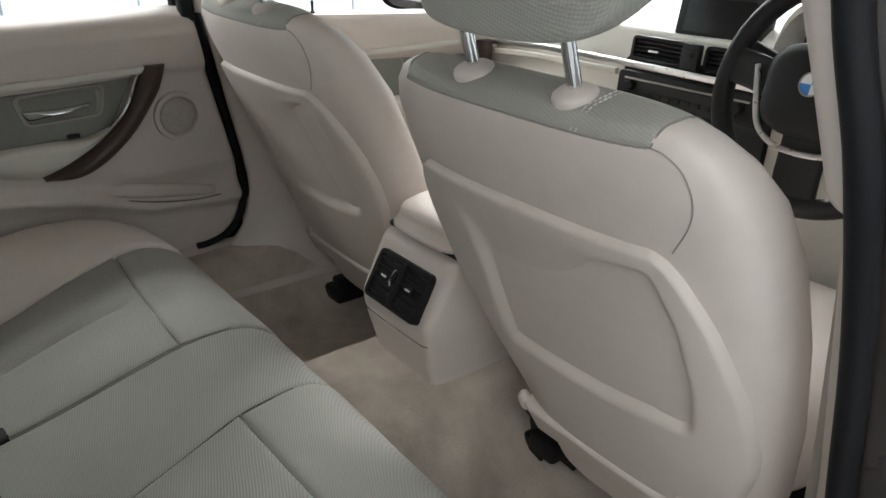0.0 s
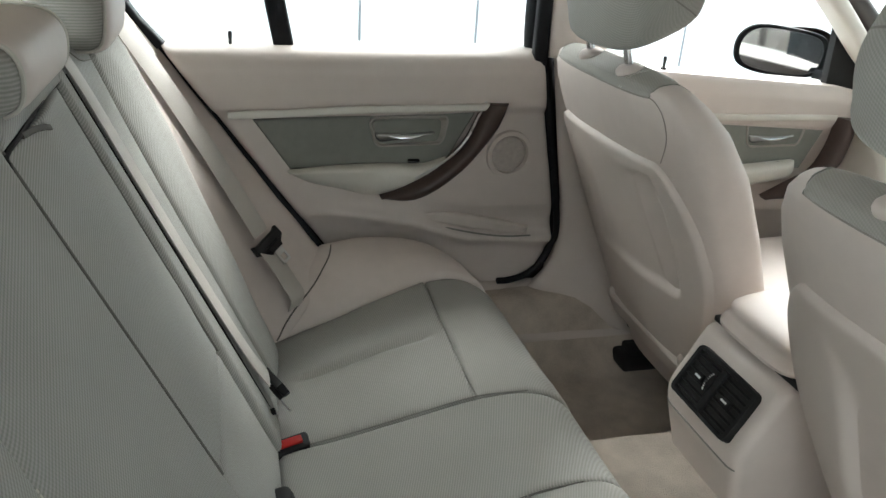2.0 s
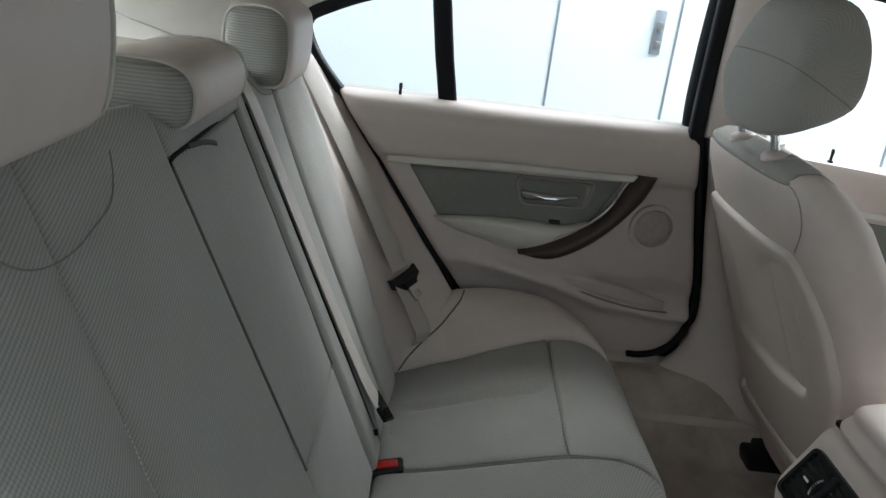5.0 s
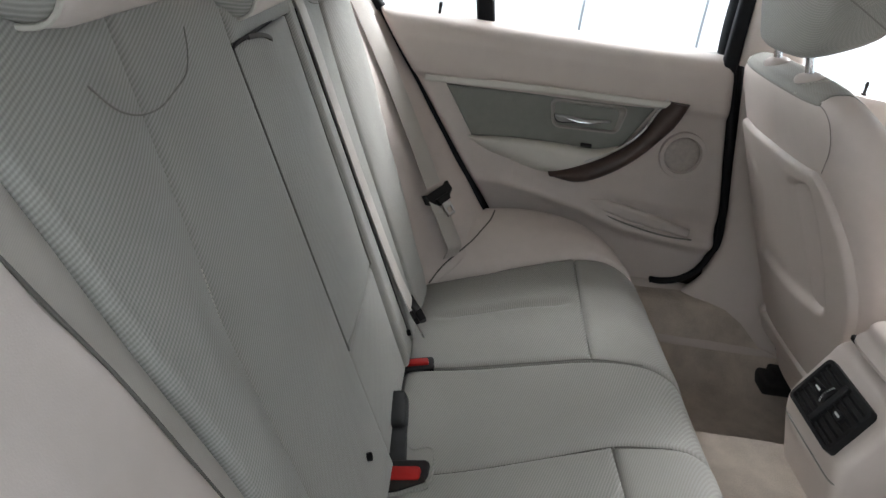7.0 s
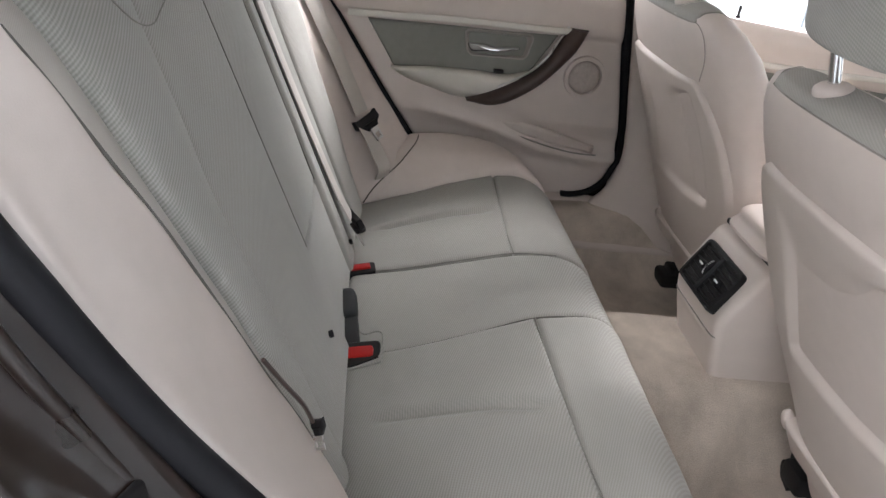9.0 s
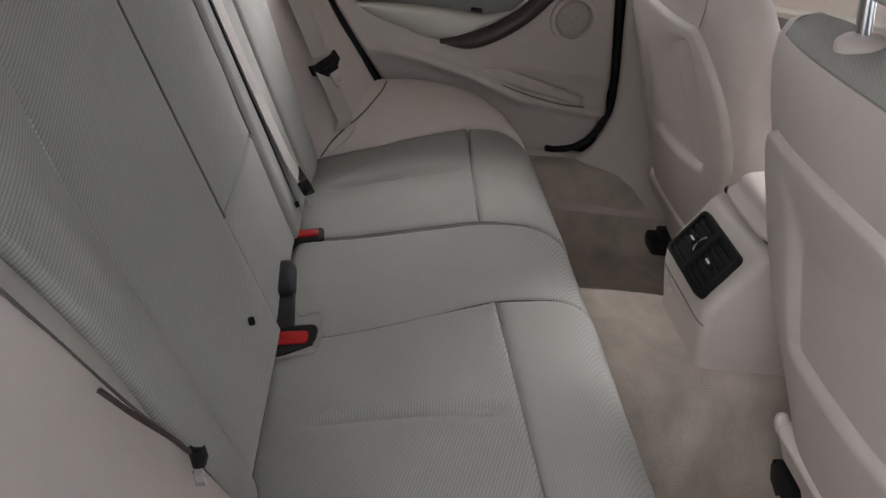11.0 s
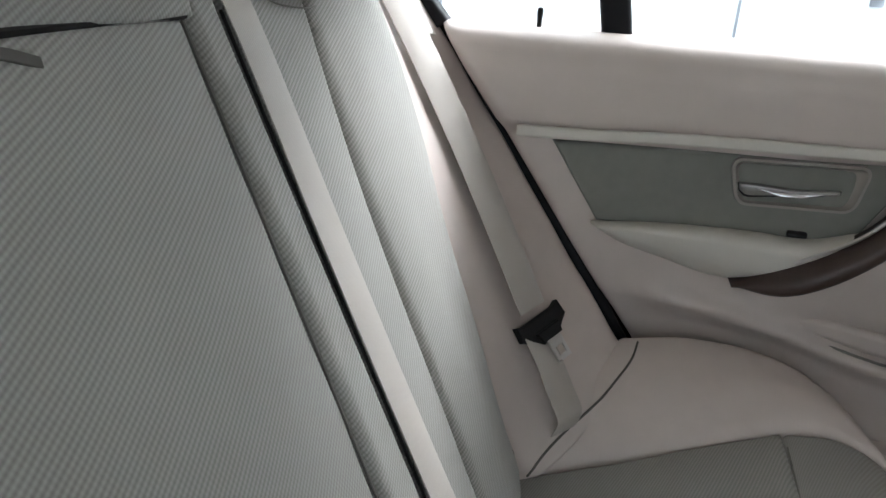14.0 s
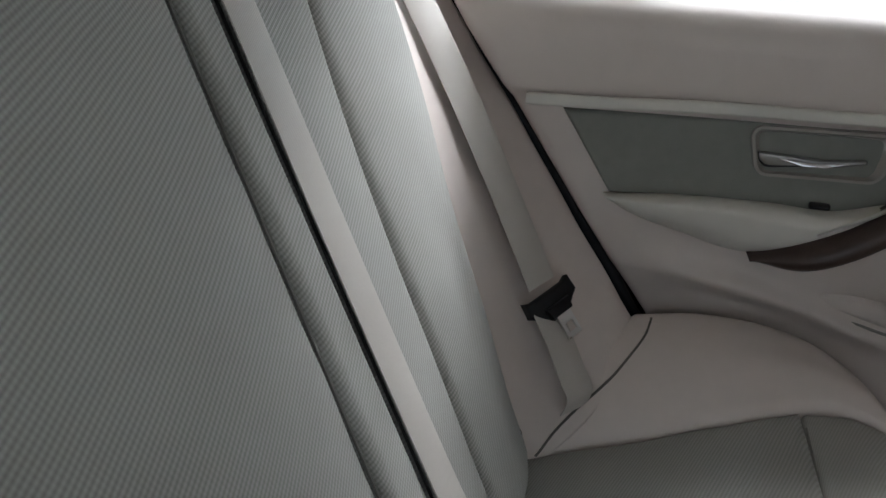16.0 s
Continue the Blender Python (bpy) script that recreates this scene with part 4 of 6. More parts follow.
def rear_door():
    d = thing("rear_car_door", "closed rear car door with grey cloth insert and brown grip", "car door", "car doors")

    def P(u, v):
        z = 0.414 + (0.967 - 0.414) * v
        y = door_rear(z) * (1 - u) + lerp(FRONT_EDGE, z) * u
        x = door_x(y, z)
        e = 0.012 * (1 - roll_off(1 - u, 0.03)) + 0.010 * (1 - roll_off(u, 0.03))
        return (x - e, y, z)
    grid_slab("door_panel", P, spread(60, 0.03), [i / 110 for i in range(111)], lambda u, v, p: (-0.77, p[1], p[2]), TRIM, d)
    ins = ruled([(-0.680, -0.283, 0.728), (-0.680, -0.353, 0.830)], [(-0.684, 0.035, 0.735), (-0.690, 0.100, 0.846)], (0, 0, 0))
    padded("cloth_insert", ins, (1, 0, 0), DOOR_CLOTH, d, 0.008, 0.015, 0.05, 0.01, 24, 12, None, label="grey cloth door insert")
    sweep("upper_strip", spline([(-0.657, -0.398, 0.842), (-0.655, -0.3, 0.846), (-0.654, -0.17, 0.853), (-0.660, 0.0, 0.855), (-0.668, 0.125, 0.856)], 24), oblong(0.010, 0.015, 0.004), UPPER, d, "pale moulded strip over the insert")
    # armrest
    top = [(-0.674, -0.290, 0.727), (-0.664, -0.2, 0.738), (-0.664, -0.09, 0.741), (-0.668, -0.02, 0.738), (-0.676, 0.04, 0.752)]
    bot = [(-0.682, -0.288, 0.722), (-0.684, -0.25, 0.700), (-0.684, -0.19, 0.684), (-0.682, -0.10, 0.668), (-0.690, 0.04, 0.690)]
    padded("armrest", ruled(bot, top, (0.010, 0, 0)), (1, 0, 0.2), UPPER, d, 0.026, 0.30, 0.10, 0.02, 16, 26, label="padded beige door armrest")
    lower = [(-0.648, -0.103, 0.671), (-0.642, -0.047, 0.668), (-0.645, 0.010, 0.690), (-0.655, 0.073, 0.735), (-0.668, 0.131, 0.798), (-0.675, 0.152, 0.832), (-0.680, 0.164, 0.862)]
    upper = [(-0.648, -0.105, 0.675), (-0.645, -0.031, 0.712), (-0.648, 0.034, 0.751), (-0.656, 0.074, 0.790), (-0.666, 0.100, 0.836), (-0.672, 0.110, 0.850), (-0.678, 0.118, 0.864)]
    crescent(d, lower, upper, 0.020)
    rope("grip_edge", [(p[0] + 0.006, p[1] - 0.004, p[2] + 0.003) for p in upper[1:]], 0.0028, SATIN, d, 30, "thin pale edge along the grip")
    lever_handle(d, axes((-0.673, -0.048, 0.804), (0, 1, 0.03), (0, 0, 1)))
    part("window_switch", plate(oblong(0.024, 0.010, 0.003), 0.005, 0.0015, axes((-0.650, -0.038, 0.752), (0, 1, 0), (-1, 0, 0.25))), BLACK, d, "black window switch")
    m = axes((-0.698, 0.181, 0.748), (-0.05, 1, 0), (0, 0, 1))
    part("speaker_ring", frame_plate([(0.052 * c, 0.052 * s) for c, s in circle(1, 40)], [(0.041 * c, 0.041 * s) for c, s in circle(1, 40)], 0.012, m @ Matrix.Translation((0, 0, 0.013))), TRIM, d, "round speaker ring")
    part("speaker_grille", lathe([(0, 0.006), (0.024, 0.006), (0.034, 0.004), (0.039, 0.000), (0.041, -0.006)], 40, m @ Matrix.Translation((0, 0, 0.004))), SPEAKER, d, "perforated speaker grille, its shade put into a darker colour")
    # map pocket flap
    pk = ruled([(-0.716, -0.026, 0.604), (-0.722, 0.06, 0.580), (-0.728, 0.13, 0.562), (-0.734, 0.258, 0.545)], [(-0.712, -0.026, 0.616), (-0.716, 0.031, 0.617), (-0.720, 0.109, 0.604), (-0.728, 0.256, 0.566)])
    padded("map_pocket", pk, (1, 0, 0.1), TRIM, d, 0.018, 0.3, 0.06, 0.01, 10, 20, label="slim beige map pocket flap")
    # dark cord in place of the shade below the flap
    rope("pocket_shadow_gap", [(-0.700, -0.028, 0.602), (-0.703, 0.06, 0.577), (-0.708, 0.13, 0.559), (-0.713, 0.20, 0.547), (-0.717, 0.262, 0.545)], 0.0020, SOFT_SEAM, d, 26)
    grid_slab("outer_skin", lambda u, v: (-0.80 - 0.03 * math.sin(math.pi * v), -0.40 + 0.72 * u - 0.25 * v * (1 - u), 0.28 + 0.665 * v), [i / 8 for i in range(9)], [i / 8 for i in range(9)], lambda u, v, p: (p[0] + 0.012, p[1], p[2]), PAINT, d, "dark brown painted outer skin")
    lock_pin(d, (-0.700, -0.387, 0.963))
    # window frame, divider, glass
    frame_pts = spline(WINDOW_EDGE, 60)
    sweep("window_frame", [(p[0] - 0.020, p[1], p[2]) for p in frame_pts], oblong(0.020, 0.034, 0.007), RUBBER, d, "black window frame", up=(1, 0, 0))
    sweep("window_frame", spline([(-0.690, 0.226, 0.94), (-0.685, 0.224, 1.08), (-0.674, 0.222, 1.262)], 10), oblong(0.030, 0.024, 0.007), RUBBER, d, "black window frame", up=(1, 0, 0))
    sweep("divider_bar", [(-0.712, -0.286, 0.950), (-0.700, -0.305, 1.05), (-0.690, -0.322, 1.16), (-0.678, -0.335, 1.235)], oblong(0.038, 0.022, 0.007), RUBBER, d, "black divider bar in the window", up=(1, 0, 0))
    sweep("belt_seal", spline([(-0.704, -0.515, 0.960), (-0.704, -0.2, 0.961), (-0.704, 0.22, 0.956)], 16), oblong(0.012, 0.010, 0.003), RUBBER, d, "black window seal", up=(0, 0, 1))

    def G(u, v):
        z = 0.945 + 0.315 * v
        return (-0.716 + 0.05 * v * v, -0.60 + 0.83 * u, z)
    g = grid_slab("window_pane", G, [i / 6 for i in range(7)], [i / 6 for i in range(7)], lambda u, v, p: (p[0] - 0.004, p[1], p[2]), GLASS, d, "clear side window")
    g.visible_shadow = False
    return d


def front_door():
    d = thing("front_car_door", "closed front car door with chrome handle and brown grip", "car door", "car doors")

    def belt(y):
        return lerp([(0.30, 0.945), (0.58, 0.925), (0.98, 0.900), (1.06, 0.884), (1.25, 0.86)], y)

    def P(u, v):
        y = 0.33 + 0.90 * u
        zt = belt(y)
        z = 0.36 + (zt - 0.36) * v
        r = z / zt * 0.955
        x = door_x(-0.2, min(0.957, max(0.41, r))) - 0.022
        return (x, y, z)
    grid_slab("door_panel", P, [i / 40 for i in range(41)], [i / 80 for i in range(81)], lambda u, v, p: (-0.78, p[1], p[2]), TRIM, d)
    padded("cloth_insert", ruled([(-0.702, 0.40, 0.70), (-0.702, 0.40, 0.822)], [(-0.702, 0.93, 0.70), (-0.702, 0.985, 0.815)]), (1, 0, 0), DOOR_CLOTH, d, 0.008, 0.015, 0.05, 0.01, 16, 10, label="grey cloth door insert")
    sweep("upper_strip", spline([(-0.678, 0.36, 0.838), (-0.678, 0.7, 0.831), (-0.682, 0.985, 0.829)], 16), oblong(0.010, 0.015, 0.004), UPPER, d, "pale moulded strip over the insert")
    padded("armrest", ruled([(-0.704, 0.40, 0.655), (-0.704, 0.7, 0.650), (-0.704, 0.90, 0.675)], [(-0.690, 0.40, 0.712), (-0.690, 0.7, 0.712), (-0.695, 0.90, 0.725)], (0.01, 0, 0)), (1, 0, 0.2), UPPER, d, 0.034, 0.3, 0.1, 0.02, 12, 18, label="padded beige door armrest")
    lower = [(-0.638, 0.805, 0.645), (-0.633, 0.87, 0.652), (-0.638, 0.935, 0.678), (-0.648, 0.985, 0.725), (-0.663, 1.015, 0.775), (-0.673, 1.028, 0.828)]
    upper = [(-0.638, 0.803, 0.650), (-0.636, 0.86, 0.680), (-0.640, 0.92, 0.708), (-0.650, 0.955, 0.745), (-0.663, 0.980, 0.790), (-0.671, 0.988, 0.830)]
    crescent(d, lower, upper, 0.020)
    lever_handle(d, axes((-0.694, 0.835, 0.785), (0, 1, 0.02), (0, 0, 1)))
    part("window_switch", plate(oblong(0.024, 0.010, 0.003), 0.005, 0.0015, axes((-0.678, 0.862, 0.722), (0, 1, 0), (-1, 0, 0.25))), BLACK, d, "black window switch")
    grid_slab("outer_skin", lambda u, v: (-0.80 - 0.03 * math.sin(math.pi * v), 0.325 + 0.93 * u, 0.28 + (0.655 - 0.08 * u) * v), [i / 8 for i in range(9)], [i / 8 for i in range(9)], lambda u, v, p: (p[0] + 0.012, p[1], p[2]), PAINT, d, "dark brown painted outer skin")
    lock_pin(d, (-0.715, 0.53, 0.930))
    sweep("belt_seal", spline([(-0.726, 0.26, 0.940), (-0.726, 0.58, 0.918), (-0.726, 0.98, 0.891), (-0.724, 1.2, 0.860)], 16), oblong(0.012, 0.010, 0.003), RUBBER, d, "black window seal")
    sweep("window_frame", spline([(-0.664, 0.27, 1.250), (-0.662, 0.42, 1.268), (-0.668, 0.60, 1.248), (-0.70, 0.85, 1.135), (-0.725, 1.05, 0.975), (-0.735, 1.17, 0.885)], 40), oblong(0.020, 0.034, 0.007), RUBBER, d, "black window frame", up=(1, 0, 0))
    # mirror corner
    part("mirror_triangle", plate([(0.96, 0.900), (1.16, 0.870), (1.13, 0.93), (0.985, 1.035), (0.955, 1.03)], 0.02, 0.004, Matrix(((0, 0, 1, -0.712), (1, 0, 0, 0), (0, 1, 0, 0), (0, 0, 0, 1)))), BLACK, d, "black corner panel before the window")
    g = grid_slab("window_pane", lambda u, v: (-0.735 + 0.06 * v * v, 0.27 + 0.72 * u, 0.89 + 0.375 * v), [0, 0.25, 0.5, 0.75, 1], [i / 6 for i in range(7)], lambda u, v, p: (p[0] - 0.004, p[1], p[2]), GLASS, d, "clear side window")
    g.visible_shadow = False
    return d


rear_door()
front_door()


def wing_mirror():
    w = thing("wing_mirror", "dark wing mirror outside the front door window", "wing mirror")
    out = round_loop([(-0.115, -0.035), (-0.125, 0.03), (-0.08, 0.068), (0.02, 0.066), (0.09, 0.050), (0.105, 0.0), (0.08, -0.050), (-0.03, -0.058)], 40)
    m = axes((-0.950, 1.015, 0.930), (0.45, 0.89, -0.02), (0, 0, 1))
    bm = plate(out, 0.085, 0.03, m @ Matrix.Translation((0, 0, -0.006)) @ Matrix.Rotation(radians(180), 4, "Y") @ Matrix.Translation((0, 0, 0.085)), 5)
    part("mirror_housing", bm, PAINT, w, "dark brown mirror housing")
    part("mirror_rim", frame_plate([(a * 1.0, b * 1.0) for a, b in out], [(a * 0.88, b * 0.86) for a, b in out], 0.012, m @ Matrix.Translation((0, 0, 0.004))), BLACK, w, "black mirror rim")
    part("mirror_glass", plate([(a * 0.89, b * 0.87) for a, b in out], 0.003, 0.0, m @ Matrix.Translation((0, 0, 0.0))), MIRROR, w, "mirror glass")
    sweep("mirror_arm", [(-0.90, 1.10, 0.885), (-0.82, 1.11, 0.880), (-0.73, 1.12, 0.890)], oblong(0.06, 0.03, 0.012), BLACK, w, "black mirror arm")
    return w


wing_mirror()


# ---- front seats ----
def front_seat(cx, dy, label, drop=0.0):
    st = thing("front_seat", label, "car seat", "front seats")

    def S(x, s, n=0.0):
        return np.array((cx + x, 0.335 + dy - 0.37 * s - 0.929 * n, 0.51 + 0.929 * s - 0.37 * n))
    slim = 0.04 if cx > 0 else 0.0
    rings = [(-0.16, 0.195, 0.000, -0.15), (-0.05, 0.228, 0.000, -0.155), (0.08, 0.249, 0.0, -0.158), (0.22, 0.261, 0.0, -0.155), (0.33, 0.262, 0.002, -0.15), (0.41, 0.257, 0.003, -0.130), (0.455, 0.244, 0.002, -0.108), (0.485, 0.226, -0.002, -0.088), (0.503, 0.206, -0.008, -0.074), (0.510, 0.178, -0.015, -0.064), (0.512, 0.13, -0.024, -0.054)]

    def waist(x, q):
        """How far the cover draws in beside the console."""
        return lerp([(-0.05, slim), (0.08, slim * 0.3), (0.22, 0.0)], q) if x < 0 else 0.0

    def section(q):
        """Half width, rear and front depth of the cover at the height q."""
        for (s0, a0, b0, c0), (s1, a1, b1, c1) in zip(rings, rings[1:]):
            if q <= s1:
                f = max(0.0, (q - s0) / (s1 - s0))
                return a0 + (a1 - a0) * f, b0 + (b1 - b0) * f, c0 + (c1 - c0) * f
        return rings[-1][1:]

    def rear_n(x, q):
        a, n0, n1 = section(q)
        a -= waist(x, q)
        return (n0 + n1) / 2 + (n0 - n1) / 2 * max(0.0, 1 - min(1.0, abs(x) / a) ** 3) ** (1 / 3)

    def top_s(x, n):
        """Height of the cover's top at x and the depth n."""
        lo, hi = 0.40, 0.512
        for _ in range(24):
            q = (lo + hi) / 2
            a, n0, n1 = section(q)
            f = (abs(x) / a) ** 3 + (abs(n - (n0 + n1) / 2) / ((n0 - n1) / 2)) ** 3
            lo, hi = (q, hi) if f < 1 else (lo, q)
        return lo
    bm = bmesh.new()
    k = 64
    loops = []
    for s, a, n0, n1 in rings:
        ring = []
        for i in range(k):
            th = 2 * math.pi * i / k
            c, sn = math.cos(th), math.sin(th)
            x = (a - waist(c, s)) * math.copysign(abs(c) ** (2 / 3.0), c)
            n = (n0 + n1) / 2 + (n0 - n1) / 2 * math.copysign(abs(sn) ** (2 / 3.0), sn)
            ring.append(bm.verts.new(S(x, s, n)))
        loops.append(ring)
    for r, q in zip(loops, loops[1:]):
        for i in range(k):
            bm.faces.new((r[i], r[(i + 1) % k], q[(i + 1) % k], q[i]))
    bm.faces.new(loops[0])
    bm.faces.new(loops[-1])
    part("backrest_cover", bm, LEATHER, st, "beige leatherette backrest cover", 60)

    # hard shell on the rear, with a knee recess
    def half(s):
        return lerp([(-0.07, 0.150), (-0.03, 0.172), (0.0, 0.188), (0.05, 0.208), (0.10, 0.226), (0.15, 0.238), (0.20, 0.243), (0.26, 0.240), (0.30, 0.232), (0.335, 0.220), (0.365, 0.205), (0.382, 0.192), (0.392, 0.176)], s)

    def rise(x, s):
        n = rear_n(x, s) + 0.010
        xl = lerp([(0.10, -0.136), (0.144, -0.130), (0.24, -0.126), (0.312, -0.124), (0.38, -0.160)], s)
        xr = lerp([(0.10, 0.180), (0.139, 0.183), (0.212, 0.190), (0.299, 0.186), (0.376, 0.166)], s)
        sb = lerp([(-0.13, 0.112), (-0.026, 0.110), (0.048, 0.112), (0.183, 0.126)], x)
        r = step(xl, xl + 0.030, x) * (1 - step(xr - 0.024, xr, x)) * step(sb, sb + 0.024, s)
        t0 = lerp([(-0.12, 0.24), (0.0, 0.262), (0.05, 0.295), (0.085, 0.338), (0.16, 0.352)], x)
        t1 = lerp([(-0.12, 0.385), (0.04, 0.375), (0.085, 0.364), (0.16, 0.370)], x)
        r *= 1 - step(t0, t1, s)
        deep = (0.012 + 0.019 * min(1.0, max(0.0, (x - lerp([(0.12, 0.13), (0.24, 0.105), (0.35, 0.088)], s)) / 0.06))) * (1.0 if cx > 0 else 0.75)
        return n - deep * r

    def P(u, v):
        s = -0.07 + 0.462 * v
        x = half(s) * (2 * u - 1)
        if x > 0 and cx > 0:
            x *= 1 + lerp([(-0.07, 0.16), (0.0, 0.13), (0.07, 0.09), (0.15, 0.0), (0.26, -0.05), (0.34, -0.055), (0.392, -0.04)], s)
        n = rise(x, s) - 0.014 * (1 - roll_off(min(u, 1 - u), 0.018)) - 0.014 * (1 - roll_off(0.392 - s, 0.008))
        if x < 0:
            x *= 1 - 4.0 * slim * (1 - step(-0.07, 0.20, s))
        return S(x, s, n)
    grid_slab("rear_shell", P, spread(84, 0.018), [i / 90 for i in range(88)] + [0.983, 0.989, 0.994, 0.998, 1.0], lambda u, v, p: (p[0], *S(0, -0.07 + 0.462 * v, -0.07)[1:]), TRIM, st, "beige moulded plastic shell with knee recess", 60)
    # top cloth, let in flush between the side bolsters, with its seams
    def T(x, n, up=0.0):
        return S(x, top_s(x, n) + up, n + up)

    def C(u, v):
        x = (2 * u - 1) * (0.176 + 0.016 * v)
        n = rear_n(x, 0.497) - 0.056 * v
        e = min(roll_off(u, 0.02), roll_off(1 - u, 0.02), roll_off(v, 0.05))
        return T(x, n, 0.0016 * e)
    grid_slab("top_cloth", C, spread(44, 0.02), [0, 0.01, 0.03, 0.06, 0.1] + [0.1 + 0.9 * i / 20 for i in range(1, 21)], lambda u, v, p: p - np.array((0, -0.0016, 0.0044)), TOP_CLOTH, st, "grey cloth top panel", 60)
    rope("seam", [S(x, 0.4975, rear_n(x, 0.4975) + 0.0006) for x in (-0.176, -0.12, -0.06, 0.0, 0.06, 0.12, 0.16, 0.178)] + [S(x, q, rear_n(x, q) + 0.0006) for x, q in ((0.192, 0.492), (0.206, 0.478), (0.213, 0.454), (0.208, 0.428), (0.189, 0.394))], 0.0008, LEATHER_SEAM, st, 90)
    for k_ in (-1, 1):
        rope("seam", [T(k_ * (0.1765 + 0.016 * v), rear_n(0.1765 + 0.016 * v, 0.497) - 0.056 * v, 0.001) for v in (0, 0.25, 0.5, 0.75, 1.0)], 0.0010, SOFT_SEAM, st, 30)
    for off in (0.095, 0.101):
        stitch_row("stitching", [T(off + 0.010 * v, rear_n(off, 0.497) - 0.001 - 0.054 * v, 0.0020) for v in (0, 0.33, 0.66, 1.0)], (0, -0.3, 1), st, 0.0055, 0.004, 0.0011, "pale double stitching")
    # cushion, side valance, frame
    cush = superblob(0.222, 0.22, 0.080, 4, 3, 40, 20, lambda x, y, z: (cx + x, 0.66 + dy + y, 0.505 + z + 0.03 * (y / 0.27)))
    part("seat_cushion", cush, LEATHER, st, "beige leatherette seat cushion")
    low = ruled([S(-0.130 - 0.028 * (cx < 0), -0.084, 0.0), S(-0.138 - 0.028 * (cx < 0), -0.030, 0.004)], [S(0.185, -0.092, 0.0), S(0.19, -0.035, 0.004)])
    padded("lower_valance", low, tuple(S(0, 0, 1) - S(0, 0, 0)), TRIM, st, 0.012, 0.05, 0.15, 0.03, 14, 8, label="beige plastic valance below the shell")
    part("seat_frame", rbox((0.38, 0.42, 0.07), 0.01, 2, Matrix.Translation((cx, 0.62 + dy, 0.40))), BLACK, st, "black seat frame")
    for px in (-0.185, 0.185):
        part("seat_rail", rbox((0.060, 0.50, 0.04), 0.008, 2, Matrix.Translation((cx + px * 0.95, 0.665 + dy, 0.328 if cx > 0 else 0.300))), BLACK, st, "black seat rail end cover")
        if px * cx > 0 or cx < 0:
            part("rail_cover", rbox((0.094, 0.10, (0.058 if cx > 0 else 0.034) if px * cx > 0 else 0.036), 0.010, 3, Matrix.Translation((cx + px * 0.94, 0.440 + dy, 0.326 if cx > 0 else 0.292) if px * cx > 0 else (cx + px * 1.10, 0.445 + dy, 0.352))), BLACK, st, "black rail cover")
        part("recline_cap", superblob(0.007, 0.010, 0.020, 2.5, 2.5, 20, 12, lambda x, y, z: tuple(S(px * 0.77 + x, -0.036 + z, 0.004 - y))), TRIM, st, "beige hinge cap")
    if cx > 0:
        part("rail_bracket", plate([(0.122, 0.450), (0.160, 0.438), (0.195, 0.431), (0.190, 0.475), (0.25, 0.49), (0.25, 0.56), (0.118, 0.515), (0.114, 0.485)], 0.024, 0.003, Matrix.Translation((0, 0, 0.306)), 2), BLACK, st, "black foot of the seat rail")
        part("rail_bracket", plate([(0.113, 0.365), (0.112, 0.348), (0.140, 0.338), (0.148, 0.300), (0.25, 0.29), (0.25, 0.40), (0.16, 0.385)], 0.012, 0.003, Matrix(((1, 0, 0, 0), (0, 0, -1, 0.452), (0, 1, 0, 0), (0, 0, 0, 1))), 2), BLACK, st, "black upright of the seat rail")
    # headrest
    for px in (-0.074, 0.074):
        sweep("headrest_post", [S(px, 0.51, -0.038), S(px, 0.66, -0.052)], circle(0.0072, 16), CHROME, st, "chrome headrest post", up=(1, 0, 0))
        part("post_guide", lathe([(0.0, 0.008), (0.010, 0.008), (0.017, 0.0065), (0.0215, 0.003), (0.023, -0.001), (0.0225, -0.007)], 28, axes(S(px, 0.514, -0.038), (1, 0, 0), (0, 0.975, 0.22))), LEATHER, st, "beige post guide")
    prof = round_loop([(-0.012, 0.576 - drop), (-0.012, 0.596), (-0.018, 0.634), (-0.036, 0.668), (-0.080, 0.722), (-0.112, 0.742), (-0.156, 0.738), (-0.178, 0.705), (-0.172, 0.640), (-0.138, 0.583 - drop), (-0.06, 0.568 - drop)], 44)
    o, ax, ay = Vector(S(0, 0, 0)), Vector(S(0, 0, 1)) - Vector(S(0, 0, 0)), Vector(S(0, 1, 0)) - Vector(S(0, 0, 0))
    hm = Matrix(((1, ax.x, ay.x, o.x), (0, ax.y, ay.y, o.y), (0, ax.z, ay.z, o.z), (0, 0, 0, 1)))
    bmh = bolster_loft(prof, 0.140, 4.6, 30, None, lambda f: (-0.016 * f * f, 0.0))
    for v in bmh.verts:
        v.co.x *= 1 - 0.16 * step(0.63, 0.75, v.co.z)
        v.co.z -= 0.5 * drop
    band = bmh.copy()
    mid = Vector((0, -0.09, 0.655))
    for v in band.verts:
        v.co = mid + (v.co - mid) * 1.004
    cut = Vector((0, -0.75, 0.66)).normalized()
    for sgn in (1, -1):
        bmesh.ops.bisect_plane(band, geom=list(band.verts) + list(band.edges) + list(band.faces), plane_co=Vector((0, -0.060, 0.660)) + cut * 0.0012 * sgn, plane_no=cut * sgn, clear_outer=True)
    for b_ in (bmh, band):
        bmesh.ops.transform(b_, matrix=hm, verts=b_.verts)
    part("headrest", bmh, HEAD_CLOTH, st, "grey cloth headrest", 60)
    part("headrest_seam", band, SOFT_SEAM, st, "sewn seam round the headrest", 60)
    return st


front_seat(0.383, 0.0, "beige front seat with cloth headrest before the open door")
